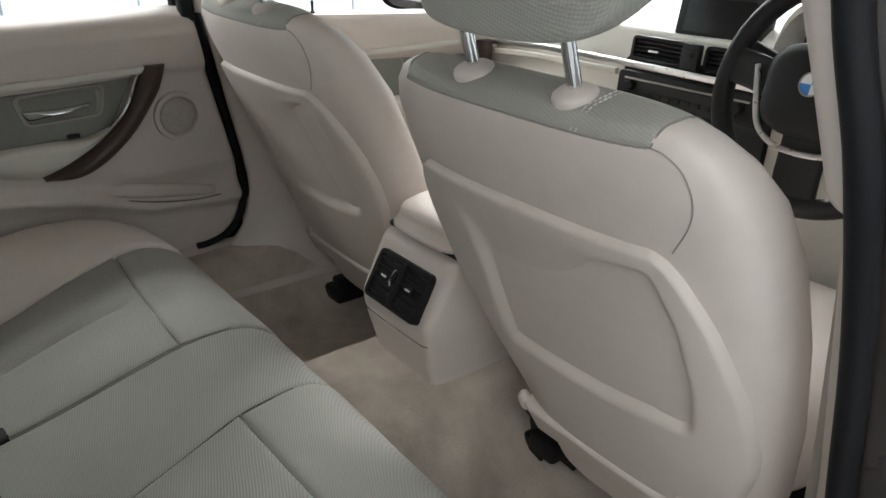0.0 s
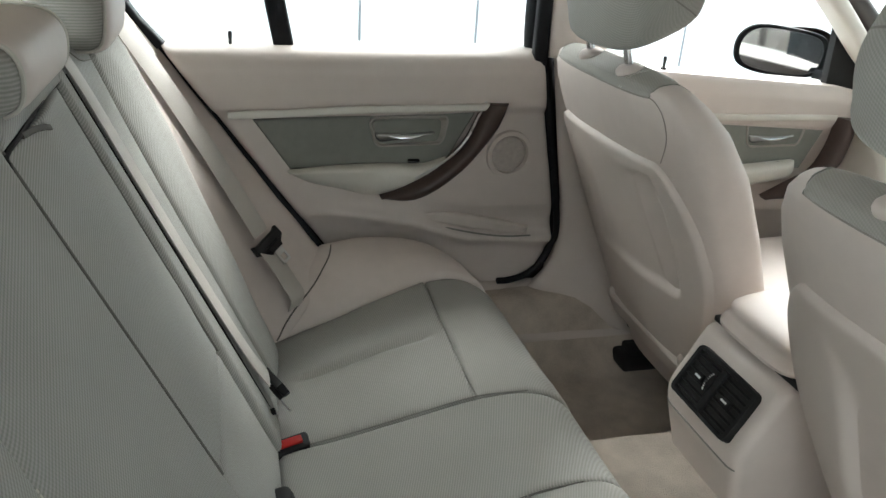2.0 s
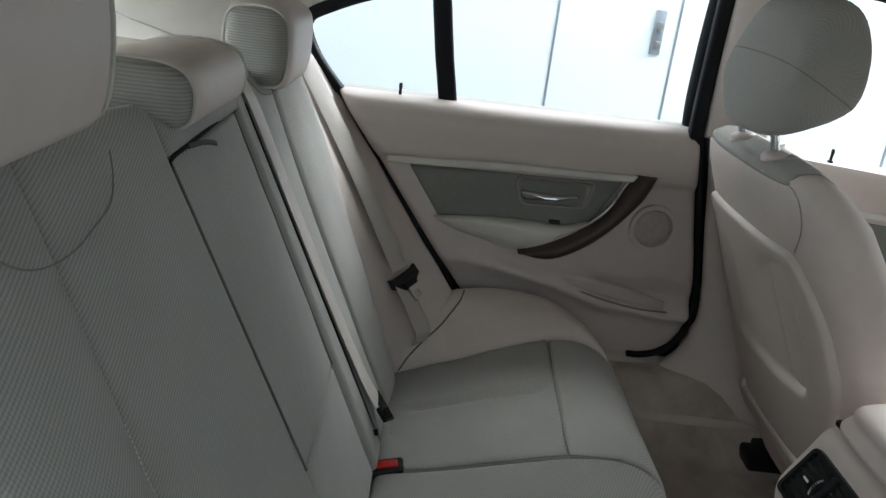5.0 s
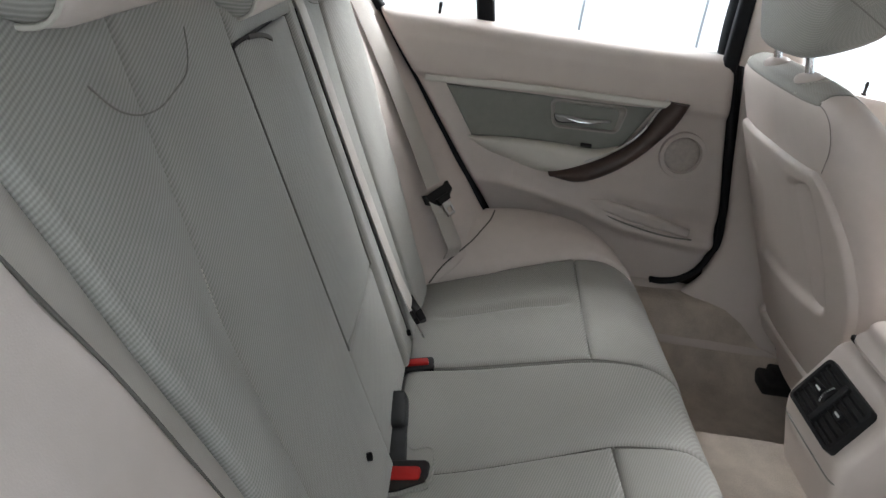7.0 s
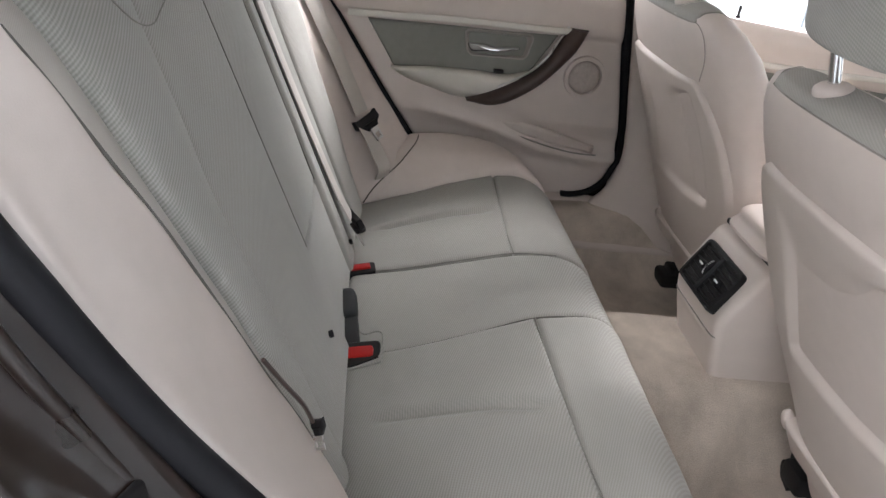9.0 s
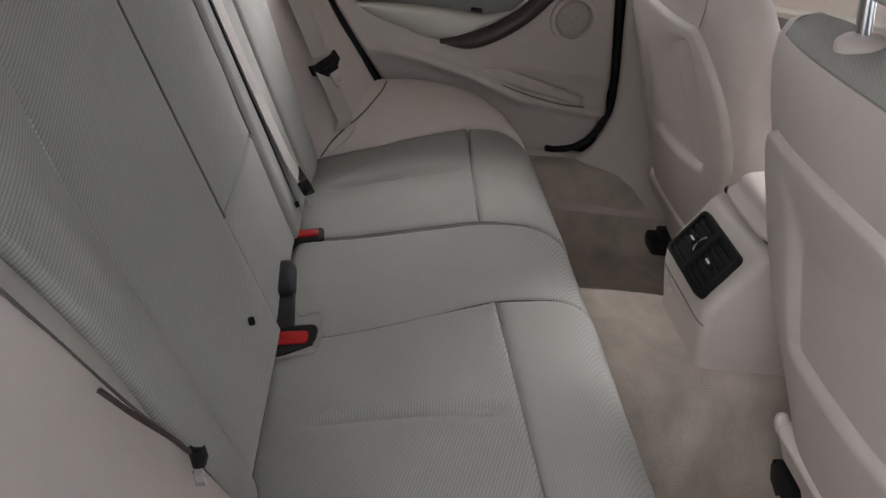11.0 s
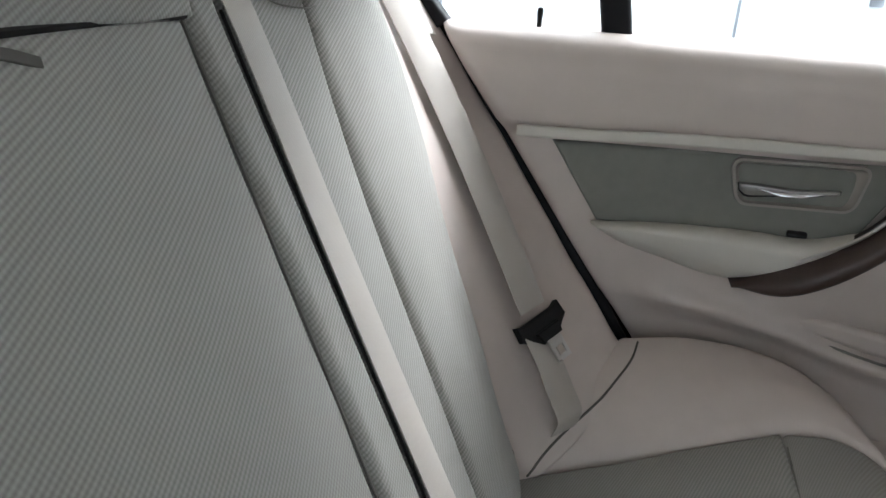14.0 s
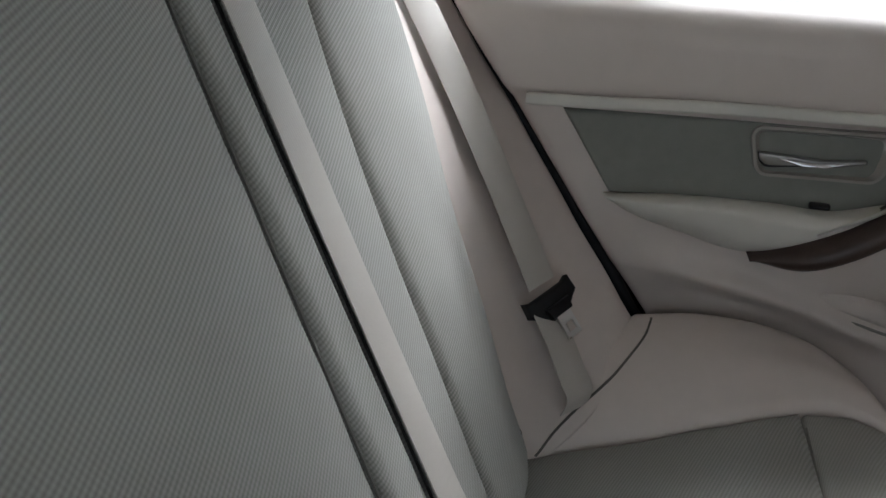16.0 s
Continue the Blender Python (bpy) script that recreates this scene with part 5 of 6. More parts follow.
front_seat(-0.395, 0.055, "beige front seat with cloth headrest beside the closed doors", 0.014)


# ---- centre console ----
def centre_console():
    c = thing("centre_console", "beige centre console with rear air vents and armrest lid", "console")
    sec = [(0.288, 0.425, 0.088), (0.284, 0.447, 0.090), (0.272, 0.495, 0.096), (0.264, 0.540, 0.100), (0.268, 0.562, 0.101), (0.286, 0.595, 0.102), (0.302, 0.625, 0.103), (0.314, 0.645, 0.103), (0.334, 0.654, 0.102)]
    at = ruled([(-w, y, z) for y, z, w in sec], [(w, y, z) for y, z, w in sec], k=41)

    def P(u, v):
        p = at(u, v)
        e = 1 - roll_off(min(u, 1 - u), 0.09)
        rib = 0.004 * bell(v - 0.30, 0.02) * step(0.1, 0.16, u) * (1 - step(0.84, 0.9, u))
        return p + np.array((0, 0.016 * e - rib, 0))
    grid_slab("body", P, spread(24, 0.09), [i / 50 for i in range(51)], lambda u, v, p: (p[0] * 1.03, 0.90, 0.425 + 0.215 * v), TRIM, c, "beige console body")
    lid = round_loop([(0.327, 0.660), (0.330, 0.680), (0.345, 0.697), (0.45, 0.708), (0.60, 0.712), (0.69, 0.705), (0.70, 0.685), (0.66, 0.662), (0.5, 0.660)], 40)
    part("armrest_lid", bolster_loft(lid, 0.106, 5, 20), LEATHER, c, "padded beige armrest lid")
    part("lid_gap", rbox((0.208, 0.36, 0.010), 0.002, 1, Matrix.Translation((0, 0.511, 0.6565))), BLACK, c, "dark gap below the lid")
    # air vents
    m = axes((0.002, 0.2815, 0.591), (1, 0, 0), (0, 0.50, 0.866))
    m = m @ Matrix.Translation((0, 0, 0.010))
    rope("panel_groove", [(-0.094, 0.276, 0.520), (-0.086, 0.2665, 0.521), (-0.06, 0.2645, 0.521), (0.06, 0.2645, 0.521), (0.086, 0.2665, 0.521), (0.094, 0.276, 0.520)], 0.0013, SOFT_SEAM, c, 30, "groove below the vents")
    vf = part("vent_frame", frame_plate(oblong(0.146, 0.086, 0.010), oblong(0.130, 0.072, 0.006), 0.016, m), VENT, c, "black vent frame")
    part("vent_back", rbox((0.134, 0.076, 0.008), 0.001, 1, m @ Matrix.Translation((0, 0, -0.010))), DARK, vf)
    part("vent_bar", rbox((0.012, 0.072, 0.014), 0.002, 2, m @ Matrix.Translation((0, 0, -0.006))), VENT, vf)
    part("vent_wheel", lathe([(0, 0.007), (0.013, 0.007), (0.016, 0.0), (0.013, -0.007), (0, -0.007)], 26, m @ Matrix.Translation((-0.0125, 0.006, -0.009)) @ Matrix.Rotation(radians(90), 4, "Y")), VENT, vf, "thumb wheel")
    for i in range(9):
        a = radians(-62 + 15.5 * i)
        part("wheel_mark", rbox((0.0034, 0.0011, 0.0009), 0, 1, m @ Matrix.Translation((-0.0125 + 0.002 * math.cos(a) - 0.002, 0.006 + 0.0155 * math.sin(a), 0.0015 + 0.0085 * math.cos(a) - 0.004))), WHITE, vf, "pale wheel mark")
    for side in (-1, 1):
        for i in range(6):
            part("vent_slat", rbox((0.056, 0.0022, 0.008), 0.0006, 1, m @ Matrix.Translation((side * 0.035, -0.029 + 0.0116 * i, -0.005)) @ Matrix.Rotation(radians(22), 4, "X")), VENT, vf)
        part("vent_tab", rbox((0.018, 0.013, 0.010), 0.002, 2, m @ Matrix.Translation((side * 0.034, 0.002, -0.002))), VENT, vf)
        # polished mark whose reflection is painted as plain white
        part("tab_mark", rbox((0.0135, 0.0034, 0.0018), 0.0006, 1, m @ Matrix.Translation((side * 0.034, 0.002, 0.0038))), WHITE, vf, "polished mark on the vent tab, its glint painted white")
    return c


centre_console()


# ---- car body around the seats ----
def body_shell():
    def R(u, v):
        y = -1.15 + 2.05 * v
        edge = lerp([(-1.15, 1.16), (-0.60, 1.215), (-0.45, 1.25), (-0.2, 1.285), (0.2, 1.295), (0.6, 1.265), (0.9, 1.17)], y)
        return (-0.66 + 1.32 * u, y, edge + 0.075 * (1 - (2 * u - 1) ** 2))
    roof = grid_slab("roof_lining", R, [i / 24 for i in range(25)], [i / 30 for i in range(31)], lambda u, v, p: (p[0], p[1], p[2] + 0.035), HEADLINER)
    tagged(roof, "light beige cloth roof lining of the car", "roof lining", kind="structure")
    shelf = grid_slab("parcel_shelf", lambda u, v: (-0.64 + 1.28 * u, -0.60 - 0.80 * v, 1.030 + 0.018 * v - 0.01 * (2 * u - 1) ** 4), [i / 10 for i in range(11)], [i / 6 for i in range(7)], lambda u, v, p: (p[0], p[1], p[2] - 0.05), HEADLINER)
    tagged(shelf, "pale beige parcel shelf behind the rear headrests", "parcel shelf", kind="structure")
    for k in (1, -1):
        A = mir([(-0.690, -0.515, 0.945), (-0.698, -0.560, 1.005), (-0.700, -0.592, 1.060), (-0.694, -0.592, 1.100), (-0.684, -0.555, 1.128), (-0.668, -0.44, 1.175), (-0.655, -0.25, 1.25)], k)
        B = mir([(-0.60, -0.66, 0.985), (-0.60, -0.74, 1.02), (-0.60, -0.84, 1.05), (-0.59, -0.93, 1.08), (-0.575, -0.95, 1.14), (-0.555, -0.90, 1.22), (-0.52, -0.70, 1.275)], k)
        if k < 0:
            A = mir([(-0.700, -0.590, 1.000), (-0.704, -0.605, 1.040), (-0.706, -0.615, 1.09), (-0.700, -0.605, 1.165), (-0.692, -0.545, 1.215), (-0.682, -0.45, 1.255), (-0.67, -0.30, 1.29)], k)
            B = mir([(-0.60, -0.66, 0.985), (-0.60, -0.74, 1.02), (-0.60, -0.84, 1.07), (-0.59, -0.93, 1.12), (-0.575, -0.95, 1.18), (-0.555, -0.90, 1.25), (-0.52, -0.70, 1.30)], k)
        p = padded("c_pillar_trim", ruled(A, B, (0.010 * k, 0.01, 0.0)), (0.9 * k, 0.3, 0.2), UPPER, None, 0.012, 0.08, 0.03, 0.03, 18, 26, None, (1, 0, 0, 0))
        tagged(p, "pale beige pillar trim behind the rear window", "pillar trim", kind="structure")
        rq = padded("rear_quarter_trim", ruled(B, mir([(-0.59, -1.15, 0.99), (-0.59, -1.25, 1.02), (-0.585, -1.33, 1.05), (-0.58, -1.36, 1.07), (-0.57, -1.33, 1.10), (-0.555, -1.20, 1.16), (-0.53, -1.02, 1.22)], k)), (0.9 * k, 0.3, 0.2), UPPER, None, 0.006, 0.05, 0.03, 0.03, 10, 16)
        tagged(rq, "pale beige trim beside the rear window", "pillar trim", kind="structure")
        # black rubber seal round the rear door opening
        path = [(-0.690, -0.205, 0.530), (-0.698, -0.245, 0.580), (-0.710, -0.322, 0.686), (-0.716, -0.412, 0.812), (-0.716, -0.505, 0.940), (-0.712, -0.560, 1.015), (-0.708, -0.590, 1.065), (-0.700, -0.588, 1.105), (-0.690, -0.552, 1.128), (-0.682, -0.46, 1.168), (-0.672, -0.30, 1.215), (-0.664, 0.0, 1.258), (-0.662, 0.19, 1.266)]
        if k < 0:
            path = [(-0.700, -0.215, 0.530), (-0.718, -0.275, 0.600), (-0.734, -0.362, 0.690), (-0.744, -0.430, 0.772), (-0.748, -0.480, 0.836), (-0.748, -0.535, 0.916), (-0.740, -0.590, 1.00), (-0.726, -0.610, 1.09), (-0.718, -0.600, 1.165), (-0.712, -0.540, 1.208), (-0.710, -0.455, 1.246), (-0.700, -0.30, 1.280), (-0.685, 0.0, 1.300), (-0.685, 0.19, 1.302)]
        s = sweep("door_seal", spline(mir(path, k), 120), circle(0.0125 if k > 0 else 0.015, 12), RUBBER, None, up=(1, 0, 0), taper=lambda f: 0.45 + 0.55 * step(0.0, 0.2, f))
        tagged(s, "black rubber seal round the rear door opening", "door seal", kind="structure")
        path = [(-0.672, 0.237, 1.272), (-0.688, 0.236, 1.10), (-0.694, 0.243, 0.955), (-0.702, 0.283, 0.76), (-0.712, 0.322, 0.57), (-0.722, 0.318, 0.52), (-0.726, 0.300, 0.472), (-0.728, 0.265, 0.440), (-0.728, 0.225, 0.428), (-0.728, 0.195, 0.427)]
        if k < 0:
            path = [(-0.640, 0.222, 1.272), (-0.674, 0.221, 1.10), (-0.706, 0.223, 0.985), (-0.712, 0.272, 0.823), (-0.714, 0.312, 0.642), (-0.722, 0.320, 0.56), (-0.730, 0.314, 0.51), (-0.734, 0.300, 0.472), (-0.736, 0.265, 0.440), (-0.736, 0.225, 0.428), (-0.736, 0.16, 0.426)]
            jamb = padded("middle_pillar_jamb", ruled(mir([(p[0] - 0.006, p[1] + 0.004, p[2]) for p in path[:6]], k), mir([(p[0] - 0.16, p[1] + 0.09, p[2]) for p in path[:6]], k)), (0.3, -0.9, 0), PAINT, None, 0.006, 0.2, 0.02, 0.04, 10, 20)
            tagged(jamb, "dark brown painted jamb of the middle pillar", "car body", kind="structure")
        s = sweep("door_seal", spline(mir(path, k), 110), circle(0.0078 if k > 0 else 0.014, 12), RUBBER, None, up=(1, 0, 0))
        tagged(s, "black rubber seal along the middle pillar", "door seal", kind="structure")
        if k > 0:
            # added filler that stops booth light showing past the seal
            back = sweep("jamb_filler", spline([(p[0] - 0.045, p[1], p[2]) for p in path], 60), circle(0.032, 12), RUBBER, None, up=(1, 0, 0), taper=lambda f: 1.0 - 0.45 * step(0.35, 0.6, f))
            tagged(back, "black filler added behind the door seal to block light", "door seal", kind="structure")
        # middle pillar: upper and lower trim
        up = padded("b_pillar_trim", ruled(mir([(-0.690, 0.244, 0.955), (-0.680, 0.238, 1.10), (-0.660, 0.236, 1.29)] if k > 0 else [(-0.706, 0.240, 0.940), (-0.658, 0.236, 1.10), (-0.600, 0.236, 1.27)], k), mir([(-0.650, 0.36, 0.955), (-0.640, 0.335, 1.10), (-0.626, 0.31, 1.29)] if k > 0 else [(-0.676, 0.305, 0.942), (-0.622, 0.300, 1.089), (-0.554, 0.300, 1.26)], k), (0.01 * k, -0.012, 0)), (0.9 * k, -0.4, 0), TRIM, None, 0.012, 0.2, 0.04, 0.03, 10, 14)
        tagged(up, "beige upper trim of the middle pillar", "pillar trim", kind="structure")
        lo = padded("b_pillar_trim", ruled(mir([(-0.722, 0.235, 0.385), (-0.716, 0.300, 0.45), (-0.714, 0.330, 0.56), (-0.704, 0.296, 0.76), (-0.690, 0.256, 0.965) if k > 0 else (-0.704, 0.243, 0.972)], k), mir([(-0.600, 0.52, 0.330), (-0.640, 0.47, 0.42), (-0.672, 0.44, 0.56), (-0.676, 0.42, 0.76), (-0.664, 0.40, 0.965)], k), (0.012 * k, -0.012, 0)), (0.85 * k, -0.5, 0), TRIM, None, 0.012, 0.15, 0.03, 0.03, 14, 26)
        tagged(lo, "beige lower trim of the middle pillar, flared at the sill", "pillar trim", kind="structure")
        # sill
        sl = padded("sill_trim", ruled(mir([(-0.75, -0.25, 0.422), (-0.75, 0.24, 0.420), (-0.76, 0.6, 0.398), (-0.76, 1.2, 0.398)], k), mir([(-0.60, -0.25, 0.335), (-0.60, 0.24, 0.332), (-0.60, 0.6, 0.332), (-0.60, 1.2, 0.332)], k), (0, 0, 0.012)), (0.3 * k, 0, 1), TRIM, None, 0.008, 0.2, 0.02, 0.06, 10, 16)
        tagged(sl, "beige plastic door sill trim", "sill", kind="structure")
        # outer body side below the windows and rear quarter
        q = padded("quarter_panel", ruled(mir([(-0.735, -0.22, 0.30), (-0.750, -0.28, 0.56), (-0.760, -0.38, 0.70), (-0.760, -0.485, 0.84), (-0.752, -0.58, 0.97), (-0.730, -0.66, 1.09)], k), mir([(-0.84, -0.27, 0.30), (-0.85, -0.33, 0.56), (-0.85, -0.42, 0.70), (-0.84, -0.52, 0.84), (-0.81, -0.64, 0.97), (-0.76, -0.74, 1.09)], k), (0.0, -0.02, 0)), (0.15 * k * -1, 0.9, 0.3), PAINT, None, 0.010, 0.25, 0.02, 0.05, 14, 24)
        tagged(q, "dark brown painted body around the rear door opening", "car body", kind="structure")
        fl = sweep("body_flange", spline(mir([(-0.768, -0.28, 0.55), (-0.775, -0.385, 0.69), (-0.780, -0.474, 0.802), (-0.780, -0.511, 0.854), (-0.780, -0.545, 0.908), (-0.76, -0.62, 1.02)], k), 40), circle(0.006, 10), PAINT, None, up=(1, 0, 0))
        tagged(fl, "dark brown painted flange beside the door seal", "car body", kind="structure")
        o = grid_slab("outer_panel", lambda u, v: (k * -(0.86 - 0.10 * v ** 3), -0.45 - 1.0 * u - 0.2 * v, 0.30 + 0.75 * v), [i / 6 for i in range(7)], [i / 8 for i in range(9)], lambda u, v, p: (p[0] + k * 0.02, p[1], p[2]), PAINT)
        tagged(o, "dark brown painted rear wing of the car", "car body", kind="structure")
    skin = grid_slab("roof_panel", lambda u, v: (-0.68 + 1.36 * u, -1.15 + 2.05 * v, 1.335 + 0.085 * (1 - (2 * u - 1) ** 2) - 0.10 * abs(2 * v - 1) ** 3), [i / 12 for i in range(13)], [i / 12 for i in range(13)], lambda u, v, p: (p[0], p[1], p[2] - 0.012), PAINT)
    tagged(skin, "dark brown painted car roof", "car roof", kind="structure")
    for k in (1, -1):
        rail = sweep("roof_rail", spline(mir([(-0.71, -1.10, 1.08), (-0.72, -0.76, 1.215), (-0.715, -0.50, 1.287), (-0.715, -0.35, 1.325), (-0.705, 0.2, 1.345), (-0.705, 0.6, 1.305), (-0.735, 0.95, 1.12), (-0.76, 1.2, 0.93)], k), 50), oblong(0.045, 0.055, 0.016), PAINT, None, up=(1, 0, 0))
        tagged(rail, "dark brown roof rail and windscreen pillar", "car body", kind="structure")
        a = sweep("a_pillar_trim", spline(mir([(-0.655, 0.62, 1.245), (-0.675, 0.85, 1.12), (-0.69, 1.04, 0.96), (-0.70, 1.15, 0.89)], k), 24), oblong(0.035, 0.07, 0.014), UPPER, None, up=(1, 0, 0))
        tagged(a, "beige trim of the windscreen pillar", "pillar trim", kind="structure")
    g = grid_slab("windscreen", lambda u, v: (-0.66 + 1.32 * u, 1.45 - 0.62 * v - 0.12 * (2 * u - 1) ** 2 * (1 - v), 0.93 + 0.37 * v), [i / 8 for i in range(9)], [i / 4 for i in range(5)], lambda u, v, p: (p[0], p[1], p[2] - 0.005), GLASS)
    g.visible_shadow = False
    tagged(g, "clear windscreen above the dashboard", "windscreen", kind="structure")
    rw = grid_slab("rear_window", lambda u, v: (-0.58 + 1.16 * u, -1.40 + 0.35 * v, 1.04 + 0.17 * v), [0, 0.5, 1], [0, 0.5, 1], lambda u, v, p: (p[0], p[1], p[2] - 0.005), GLASS)
    rw.visible_shadow = False
    tagged(rw, "clear rear window over the parcel shelf", "rear window", kind="structure")
    slab_box("rear_bulkhead", -0.66, 0.66, -0.64, -0.60, 0.28, 0.98, DARK, "dark bulkhead behind the rear backrest")
    slab_box("boot_lid", -0.70, 0.70, -2.05, -1.42, 0.95, 1.03, PAINT, "dark brown boot lid behind the rear window", bevel=0.02)
    slab_box("bonnet", -0.74, 0.74, 1.50, 2.6, 0.80, 0.88, PAINT, "dark brown bonnet before the windscreen", bevel=0.03)
    # unseen panels, added to keep booth light out of footwell and dashboard
    slab_box("firewall", -0.80, 0.80, 1.47, 1.50, 0.215, 0.90, BLACK, "unseen black firewall, added to block light below the dashboard")
    for x0 in (-0.815, 0.800):
        slab_box("front_wing", x0, x0 + 0.015, 1.22, 2.60, 0.215, 0.84, PAINT, "unseen dark brown front wing, added to block light", category="car body")
        slab_box("side_skirt", x0, x0 + 0.015, -0.45, 1.22, 0.20, 0.32, PAINT, "unseen dark brown side skirt, added to block light below the doors", category="car body")
    # added panel that shuts the unseen front door opening against light
    slab_box("front_door_blocker", 0.735, 0.800, 0.45, 1.22, 0.30, 0.90, TRIM, "unseen beige panel in the front door opening, added to block light", category="car door")
    for x0 in (-0.790, 0.775):
        slab_box("pillar_body", x0, x0 + 0.015, 0.27 if x0 < 0 else 0.30, 0.45, 0.25, 0.93, PAINT, "dark brown painted outer face of the middle pillar", category="car body")
    slab_box("underbody", -0.80, 0.80, -1.9, 2.5, 0.18, 0.215, BLACK, "black underbody of the car")


body_shell()


def door_striker():
    d = thing("door_striker", "steel door striker on the painted door jamb", "door striker")
    sweep("loop", spline([(0.800, -0.475, 0.798), (0.803, -0.448, 0.798), (0.803, -0.445, 0.784), (0.803, -0.448, 0.770), (0.800, -0.475, 0.770)], 24), circle(0.004, 10), STEEL, d)
    part("base", rbox((0.034, 0.008, 0.066), 0.003, 2, axes((0.800, -0.473, 0.784), (1, -0.4, 0), (0, -0.25, 1)) @ Matrix.Rotation(radians(90), 4, "X")), BLACK, d)


door_striker()



# ---- front belt on the open side ----
def front_belt():
    b = thing("seat_belt", "beige front seat belt running down the middle pillar", "seat belt", "front seat belt")
    ribbon("webbing", [(0.632, 0.330, 1.20), (0.648, 0.345, 1.05), (0.652, 0.372, 0.92), (0.650, 0.395, 0.80), (0.642, 0.44, 0.62), (0.635, 0.47, 0.48)], 0.047, 0.0016, WEBBING, b, (0.9, -0.4, 0.1))
    part("belt_guide", rbox((0.018, 0.070, 0.030), 0.006, 2, Matrix.Translation((0.636, 0.330, 1.20))), TRIM, b, "beige belt guide")
    return b


front_belt()


# ---- dashboard ----
def dashboard():
    d = thing("dashboard", "two-tone dashboard with chrome strip, vents and screen", "dashboard")
    prof = [(0.985, 0.45), (1.00, 0.70), (1.01, 0.80), (1.02, 0.86), (1.035, 0.91), (1.08, 0.935), (1.25, 0.968), (1.45, 1.005)]

    def P(u, v):
        x = -0.70 + 1.40 * u
        f = v * (len(prof) - 1)
        j = min(int(f), len(prof) - 2)
        f -= j
        y = prof[j][0] * (1 - f) + prof[j + 1][0] * f
        z = prof[j][1] * (1 - f) + prof[j + 1][1] * f
        return (x, y + 0.05 * step(0.25, 0.7, abs(x)), z)
    grid_slab("body", P, [i / 40 for i in range(41)], [i / 42 for i in range(43)], lambda u, v, p: (p[0], 1.5, min(p[2], 0.90) - 0.02), UPPER, d, "pale beige dashboard body")
    part("control_panel", plate(oblong(0.36, 0.30, 0.02), 0.03, 0.004, axes((0.0, 0.985, 0.715), (1, 0, 0), (0, 0.10, 1))), BLACK, d, "black control stack")
    sweep("trim_strip", spline([(-0.68, 1.03, 0.822), (-0.45, 1.00, 0.842), (-0.18, 0.972, 0.850), (0.0, 0.966, 0.850), (0.2, 0.972, 0.846)], 30), oblong(0.010, 0.014, 0.004), SATIN, d, "satin metal strip")
    sweep("dark_strip", spline([(-0.68, 1.032, 0.800), (-0.45, 1.002, 0.818), (-0.18, 0.975, 0.828)], 20), oblong(0.010, 0.014, 0.004), UPPER, d)
    # screen
    part("screen_housing", plate(oblong(0.196, 0.090, 0.010), 0.04, 0.006, axes((0.005, 1.050, 0.953), (1, 0.03, 0), (0, 0.20, 1)), 3), BLACK, d, "black screen housing")
    part("screen", plate(oblong(0.150, 0.068, 0.003), 0.003, 0.0, axes((0.005, 1.0485, 0.953), (1, 0.03, 0), (0, 0.20, 1)) @ Matrix.Translation((0, 0, 0.003))), SCREEN, d, "dark switched-off screen")
    # air vents
    for vx in (-0.084, 0.098):
        m = axes((vx, 0.990, 0.882), (1, 0, 0), (0, 0.15, 1))
        part("vent_frame", frame_plate(oblong(0.150, 0.050, 0.010), oblong(0.134, 0.036, 0.006), 0.02, m), BLACK, d, "black vent frame")
        part("vent_back", rbox((0.14, 0.044, 0.004), 0, 1, m @ Matrix.Translation((0, 0, -0.018))), DARK, d)
        for i in range(4):
            part("vent_slat", rbox((0.132, 0.003, 0.012), 0.001, 1, m @ Matrix.Translation((0, -0.0135 + 0.009 * i, -0.008)) @ Matrix.Rotation(radians(15), 4, "X")), BLACK, d)
        part("vent_tab", rbox((0.026, 0.005, 0.004), 0.001, 1, m @ Matrix.Translation((-0.015, -0.004, 0.0))), SATIN, d, "satin vent tab")
    m = axes((0.0, 0.982, 0.882), (1, 0, 0), (0, 0.15, 1))
    part("hazard_block", rbox((0.042, 0.052, 0.016), 0.004, 2, m), BLACK, d)
    part("hazard_button", rbox((0.016, 0.012, 0.006), 0.002, 2, m @ Matrix.Translation((0, 0.004, 0.008))), BLACK, d)
    # radio
    m = axes((0.0, 0.968, 0.805), (1, 0, 0), (0, 0.10, 1))
    part("radio_face", plate(oblong(0.34, 0.060, 0.008), 0.02, 0.003, m), BLACK, d, "black radio panel")
    part("radio_trim", rbox((0.30, 0.004, 0.004), 0.001, 1, m @ Matrix.Translation((0, 0.016, 0.002))), BEZEL, d)
    for kx in (-0.13, 0.13):
        part("radio_knob", lathe([(0, 0.014), (0.009, 0.014), (0.011, 0.011), (0.012, 0.0)], 20, m @ Matrix.Translation((kx, 0.002, 0.0))), VENT, d, "black knob")
    for i in range(8):
        part("radio_button", rbox((0.018, 0.010, 0.004), 0.001, 1, m @ Matrix.Translation((-0.084 + 0.024 * i, -0.012, 0.002))), BLACK, d)
    # instrument hood
    hood = ruled([(0.20, 0.93, 0.93), (0.21, 0.95, 0.985), (0.26, 0.96, 1.02), (0.385, 0.965, 1.035), (0.51, 0.96, 1.02), (0.56, 0.95, 0.985), (0.57, 0.93, 0.93)], [(0.18, 1.15, 0.93), (0.19, 1.15, 0.965), (0.26, 1.15, 0.985), (0.385, 1.15, 0.99), (0.51, 1.15, 0.985), (0.57, 1.15, 0.965), (0.58, 1.15, 0.93)])
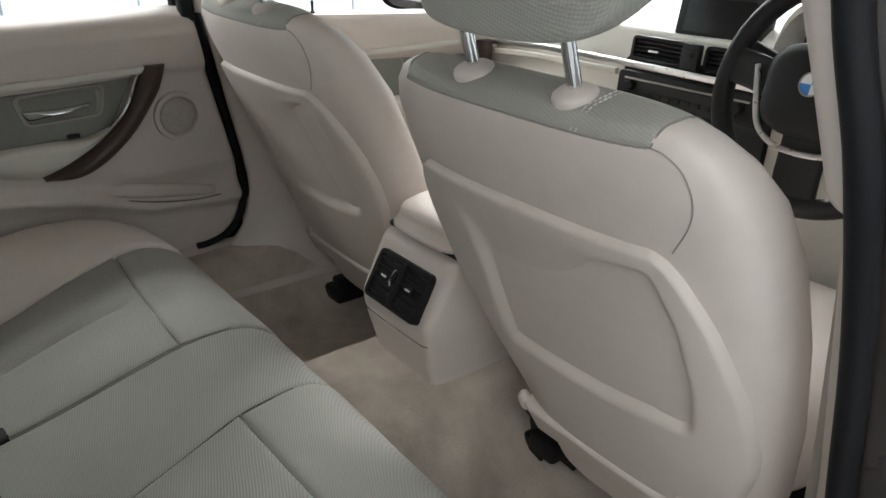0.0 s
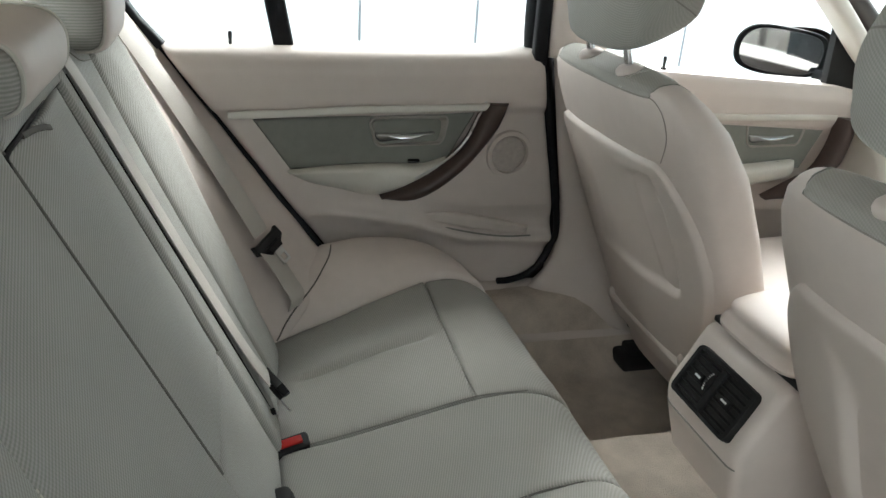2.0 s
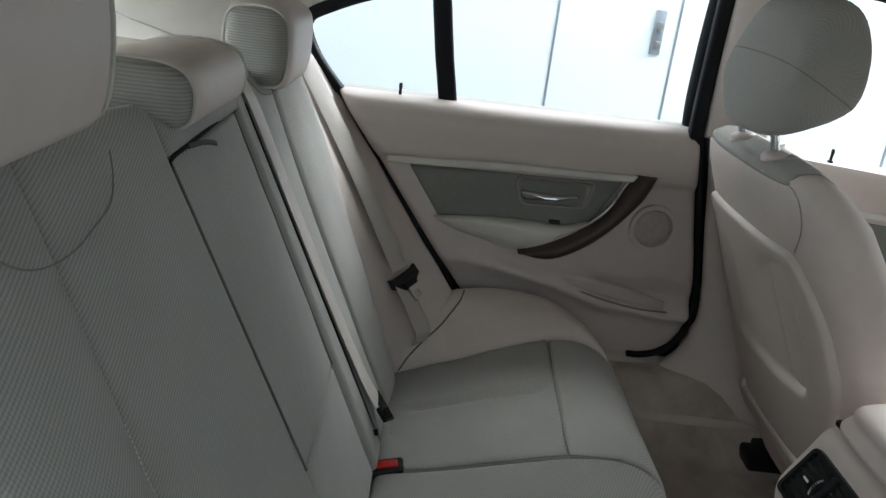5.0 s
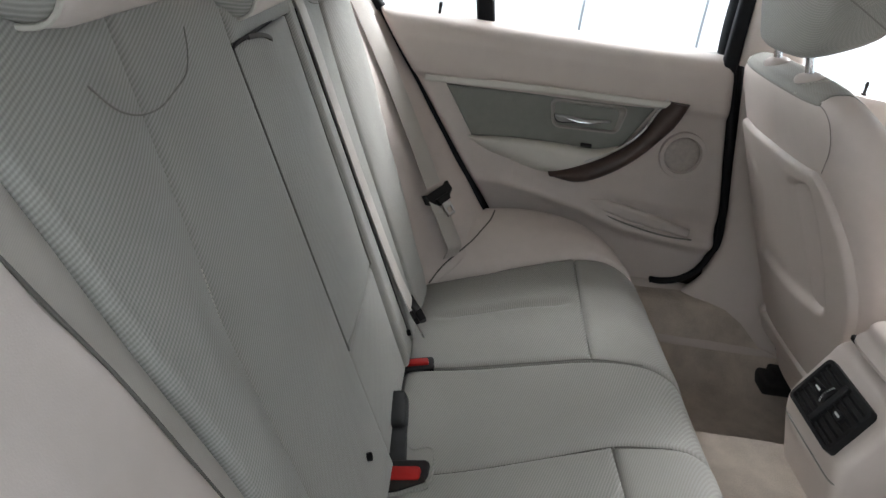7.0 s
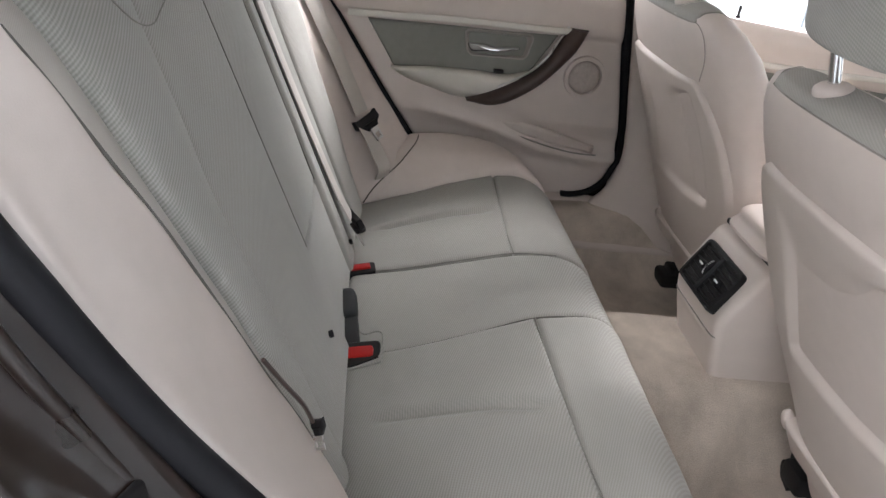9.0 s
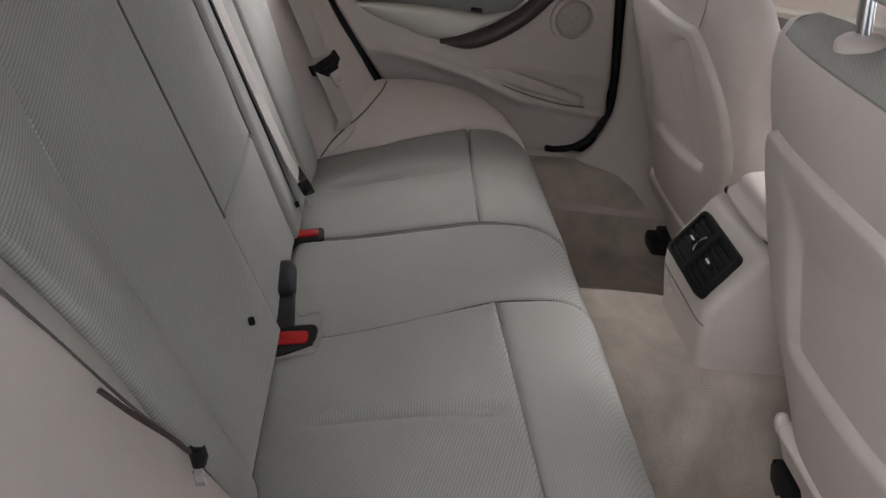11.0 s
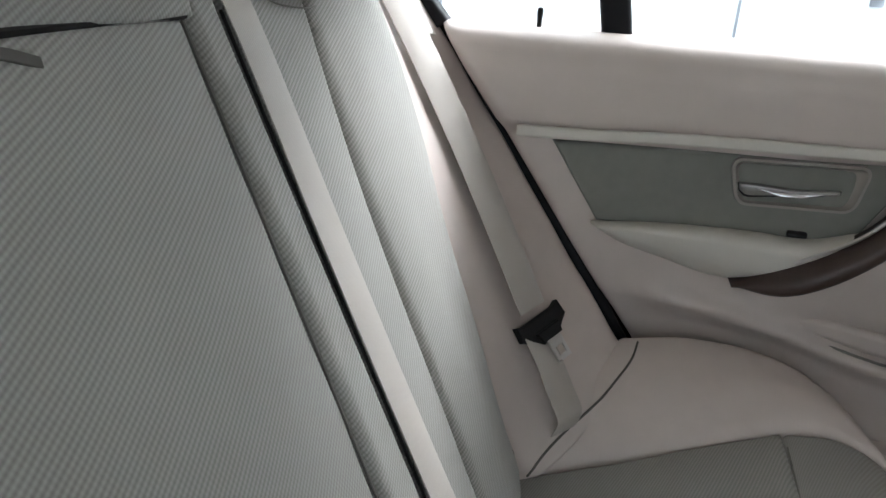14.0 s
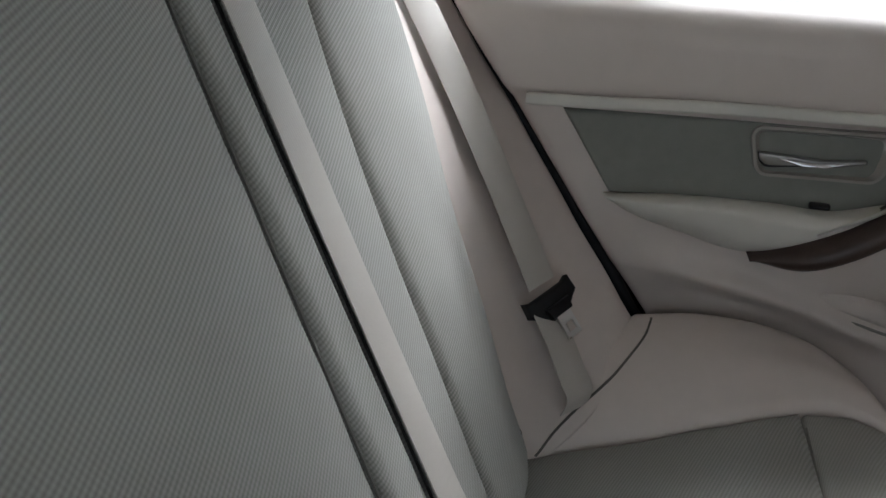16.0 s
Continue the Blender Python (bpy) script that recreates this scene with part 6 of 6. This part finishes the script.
    padded("instrument_hood", hood, (0, 0, 1), UPPER, d, 0.006, 0.1, 0.05, 0.012, 12, 26, label="beige instrument hood")
    part("instrument_panel", plate(oblong(0.34, 0.11, 0.04), 0.02, 0.004, axes((0.385, 1.00, 0.945), (1, 0, 0), (0, 0.25, 1))), SCREEN, d, "dark instrument panel")
    return d


dashboard()


def steering_wheel():
    w = thing("steering_wheel", "black leather steering wheel with satin spoke trim", "steering wheel", loc=(0, 0, 0))
    m = axes((0.390, 0.775, 0.908), (1, 0, 0), (0, 0.30, 0.954))
    R = 0.168
    ring = [m @ Vector((R * math.cos(a), R * math.sin(a), 0)) for a in [2 * math.pi * i / 56 for i in range(56)]]
    sweep("rim", ring, [(a * 1.0, b * 1.25) for a, b in circle(0.0155, 12)], BLACK, w, "thick black rim", up=tuple(m.to_3x3() @ Vector((0, 0, 1))), closed=True)
    part("airbag_cover", superblob(0.080, 0.068, 0.026, 3.0, 2.6, 36, 16, lambda x, y, z: tuple(m @ Vector((x * (1.0 + 1.6 * max(0, y)), y - 0.004, 0.030 + z)))), BLACK, w, "black airbag cover")
    for sg in (-1, 1):
        sweep("spoke", [m @ Vector((sg * 0.06, 0.0, 0.022)), m @ Vector((sg * 0.11, 0.012, 0.014)), m @ Vector((sg * 0.160, 0.02, 0.002))], oblong(0.055, 0.018, 0.006), BLACK, w, up=tuple(m.to_3x3() @ Vector((0, 0, 1))))
        sweep("spoke_trim", [m @ Vector(p) for p in spline([(sg * 0.105, 0.022, 0.028), (sg * 0.090, -0.02, 0.034), (sg * 0.072, -0.065, 0.034), (sg * 0.040, -0.088, 0.030), (0.0, -0.093, 0.030)], 20)], oblong(0.009, 0.005, 0.002), SATIN, w, "satin trim along the spoke", up=tuple(m.to_3x3() @ Vector((0, 0, 1))))
    sweep("spoke", [m @ Vector((0, -0.07, 0.016)), m @ Vector((0, -0.12, 0.010)), m @ Vector((0, -0.162, 0.0))], oblong(0.07, 0.016, 0.006), BLACK, w, up=tuple(m.to_3x3() @ Vector((0, 0, 1))))
    c = m @ Matrix.Translation((0, 0.004, 0.056))
    part("badge_ring", lathe([(0.0155, -0.004), (0.0155, 0.002), (0.018, 0.002), (0.019, -0.004)], 32, c), CHROME, w, "chrome badge ring")
    for i in range(4):
        seg = [(0, 0)] + [(0.0155 * math.cos(radians(90 * i + 9 * j)), 0.0155 * math.sin(radians(90 * i + 9 * j))) for j in range(11)]
        part("badge_quarter", plate(seg, 0.003, 0.0, c), WHITE if i % 2 else BLUE, w, "enamel badge quarter")
    sweep("steering_column", [m @ Vector((0, 0, 0.0)), m @ Vector((0, -0.02, -0.22))], oblong(0.09, 0.10, 0.03), BLACK, w, "black column cover", up=(1, 0, 0))
    sweep("indicator_stalk", [m @ Vector((-0.05, 0.02, -0.045)), m @ Vector((-0.14, 0.05, -0.04)), m @ Vector((-0.17, 0.06, -0.038))], oblong(0.016, 0.012, 0.005), BLACK, w, "black stalk", up=(0, 1, 0))
    return w


steering_wheel()


# ---- fittings on the booth wall ----
def wall_fittings():
    for y in (-1.0, 0.252, 0.868, 2.1):
        slab_box("wall_joint", -3.2, -3.196, y - 0.006, y + 0.006, 0.0, 3.0, GREY_MARK, "thin grey joint between white wall panels")
    lk = thing("door_bolt", "grey metal bolt plate on the white wall panel", "bolt plate")
    part("plate", rbox((0.012, 0.055, 0.22), 0.004, 2, Matrix.Translation((-3.194, 0.77, 1.03))), GREY_MARK, lk)
    part("knob", rbox((0.03, 0.03, 0.05), 0.006, 2, Matrix.Translation((-3.18, 0.775, 1.06))), STEEL, lk)
    part("knob", rbox((0.03, 0.03, 0.04), 0.006, 2, Matrix.Translation((-3.18, 0.775, 0.97))), STEEL, lk)


wall_fittings()
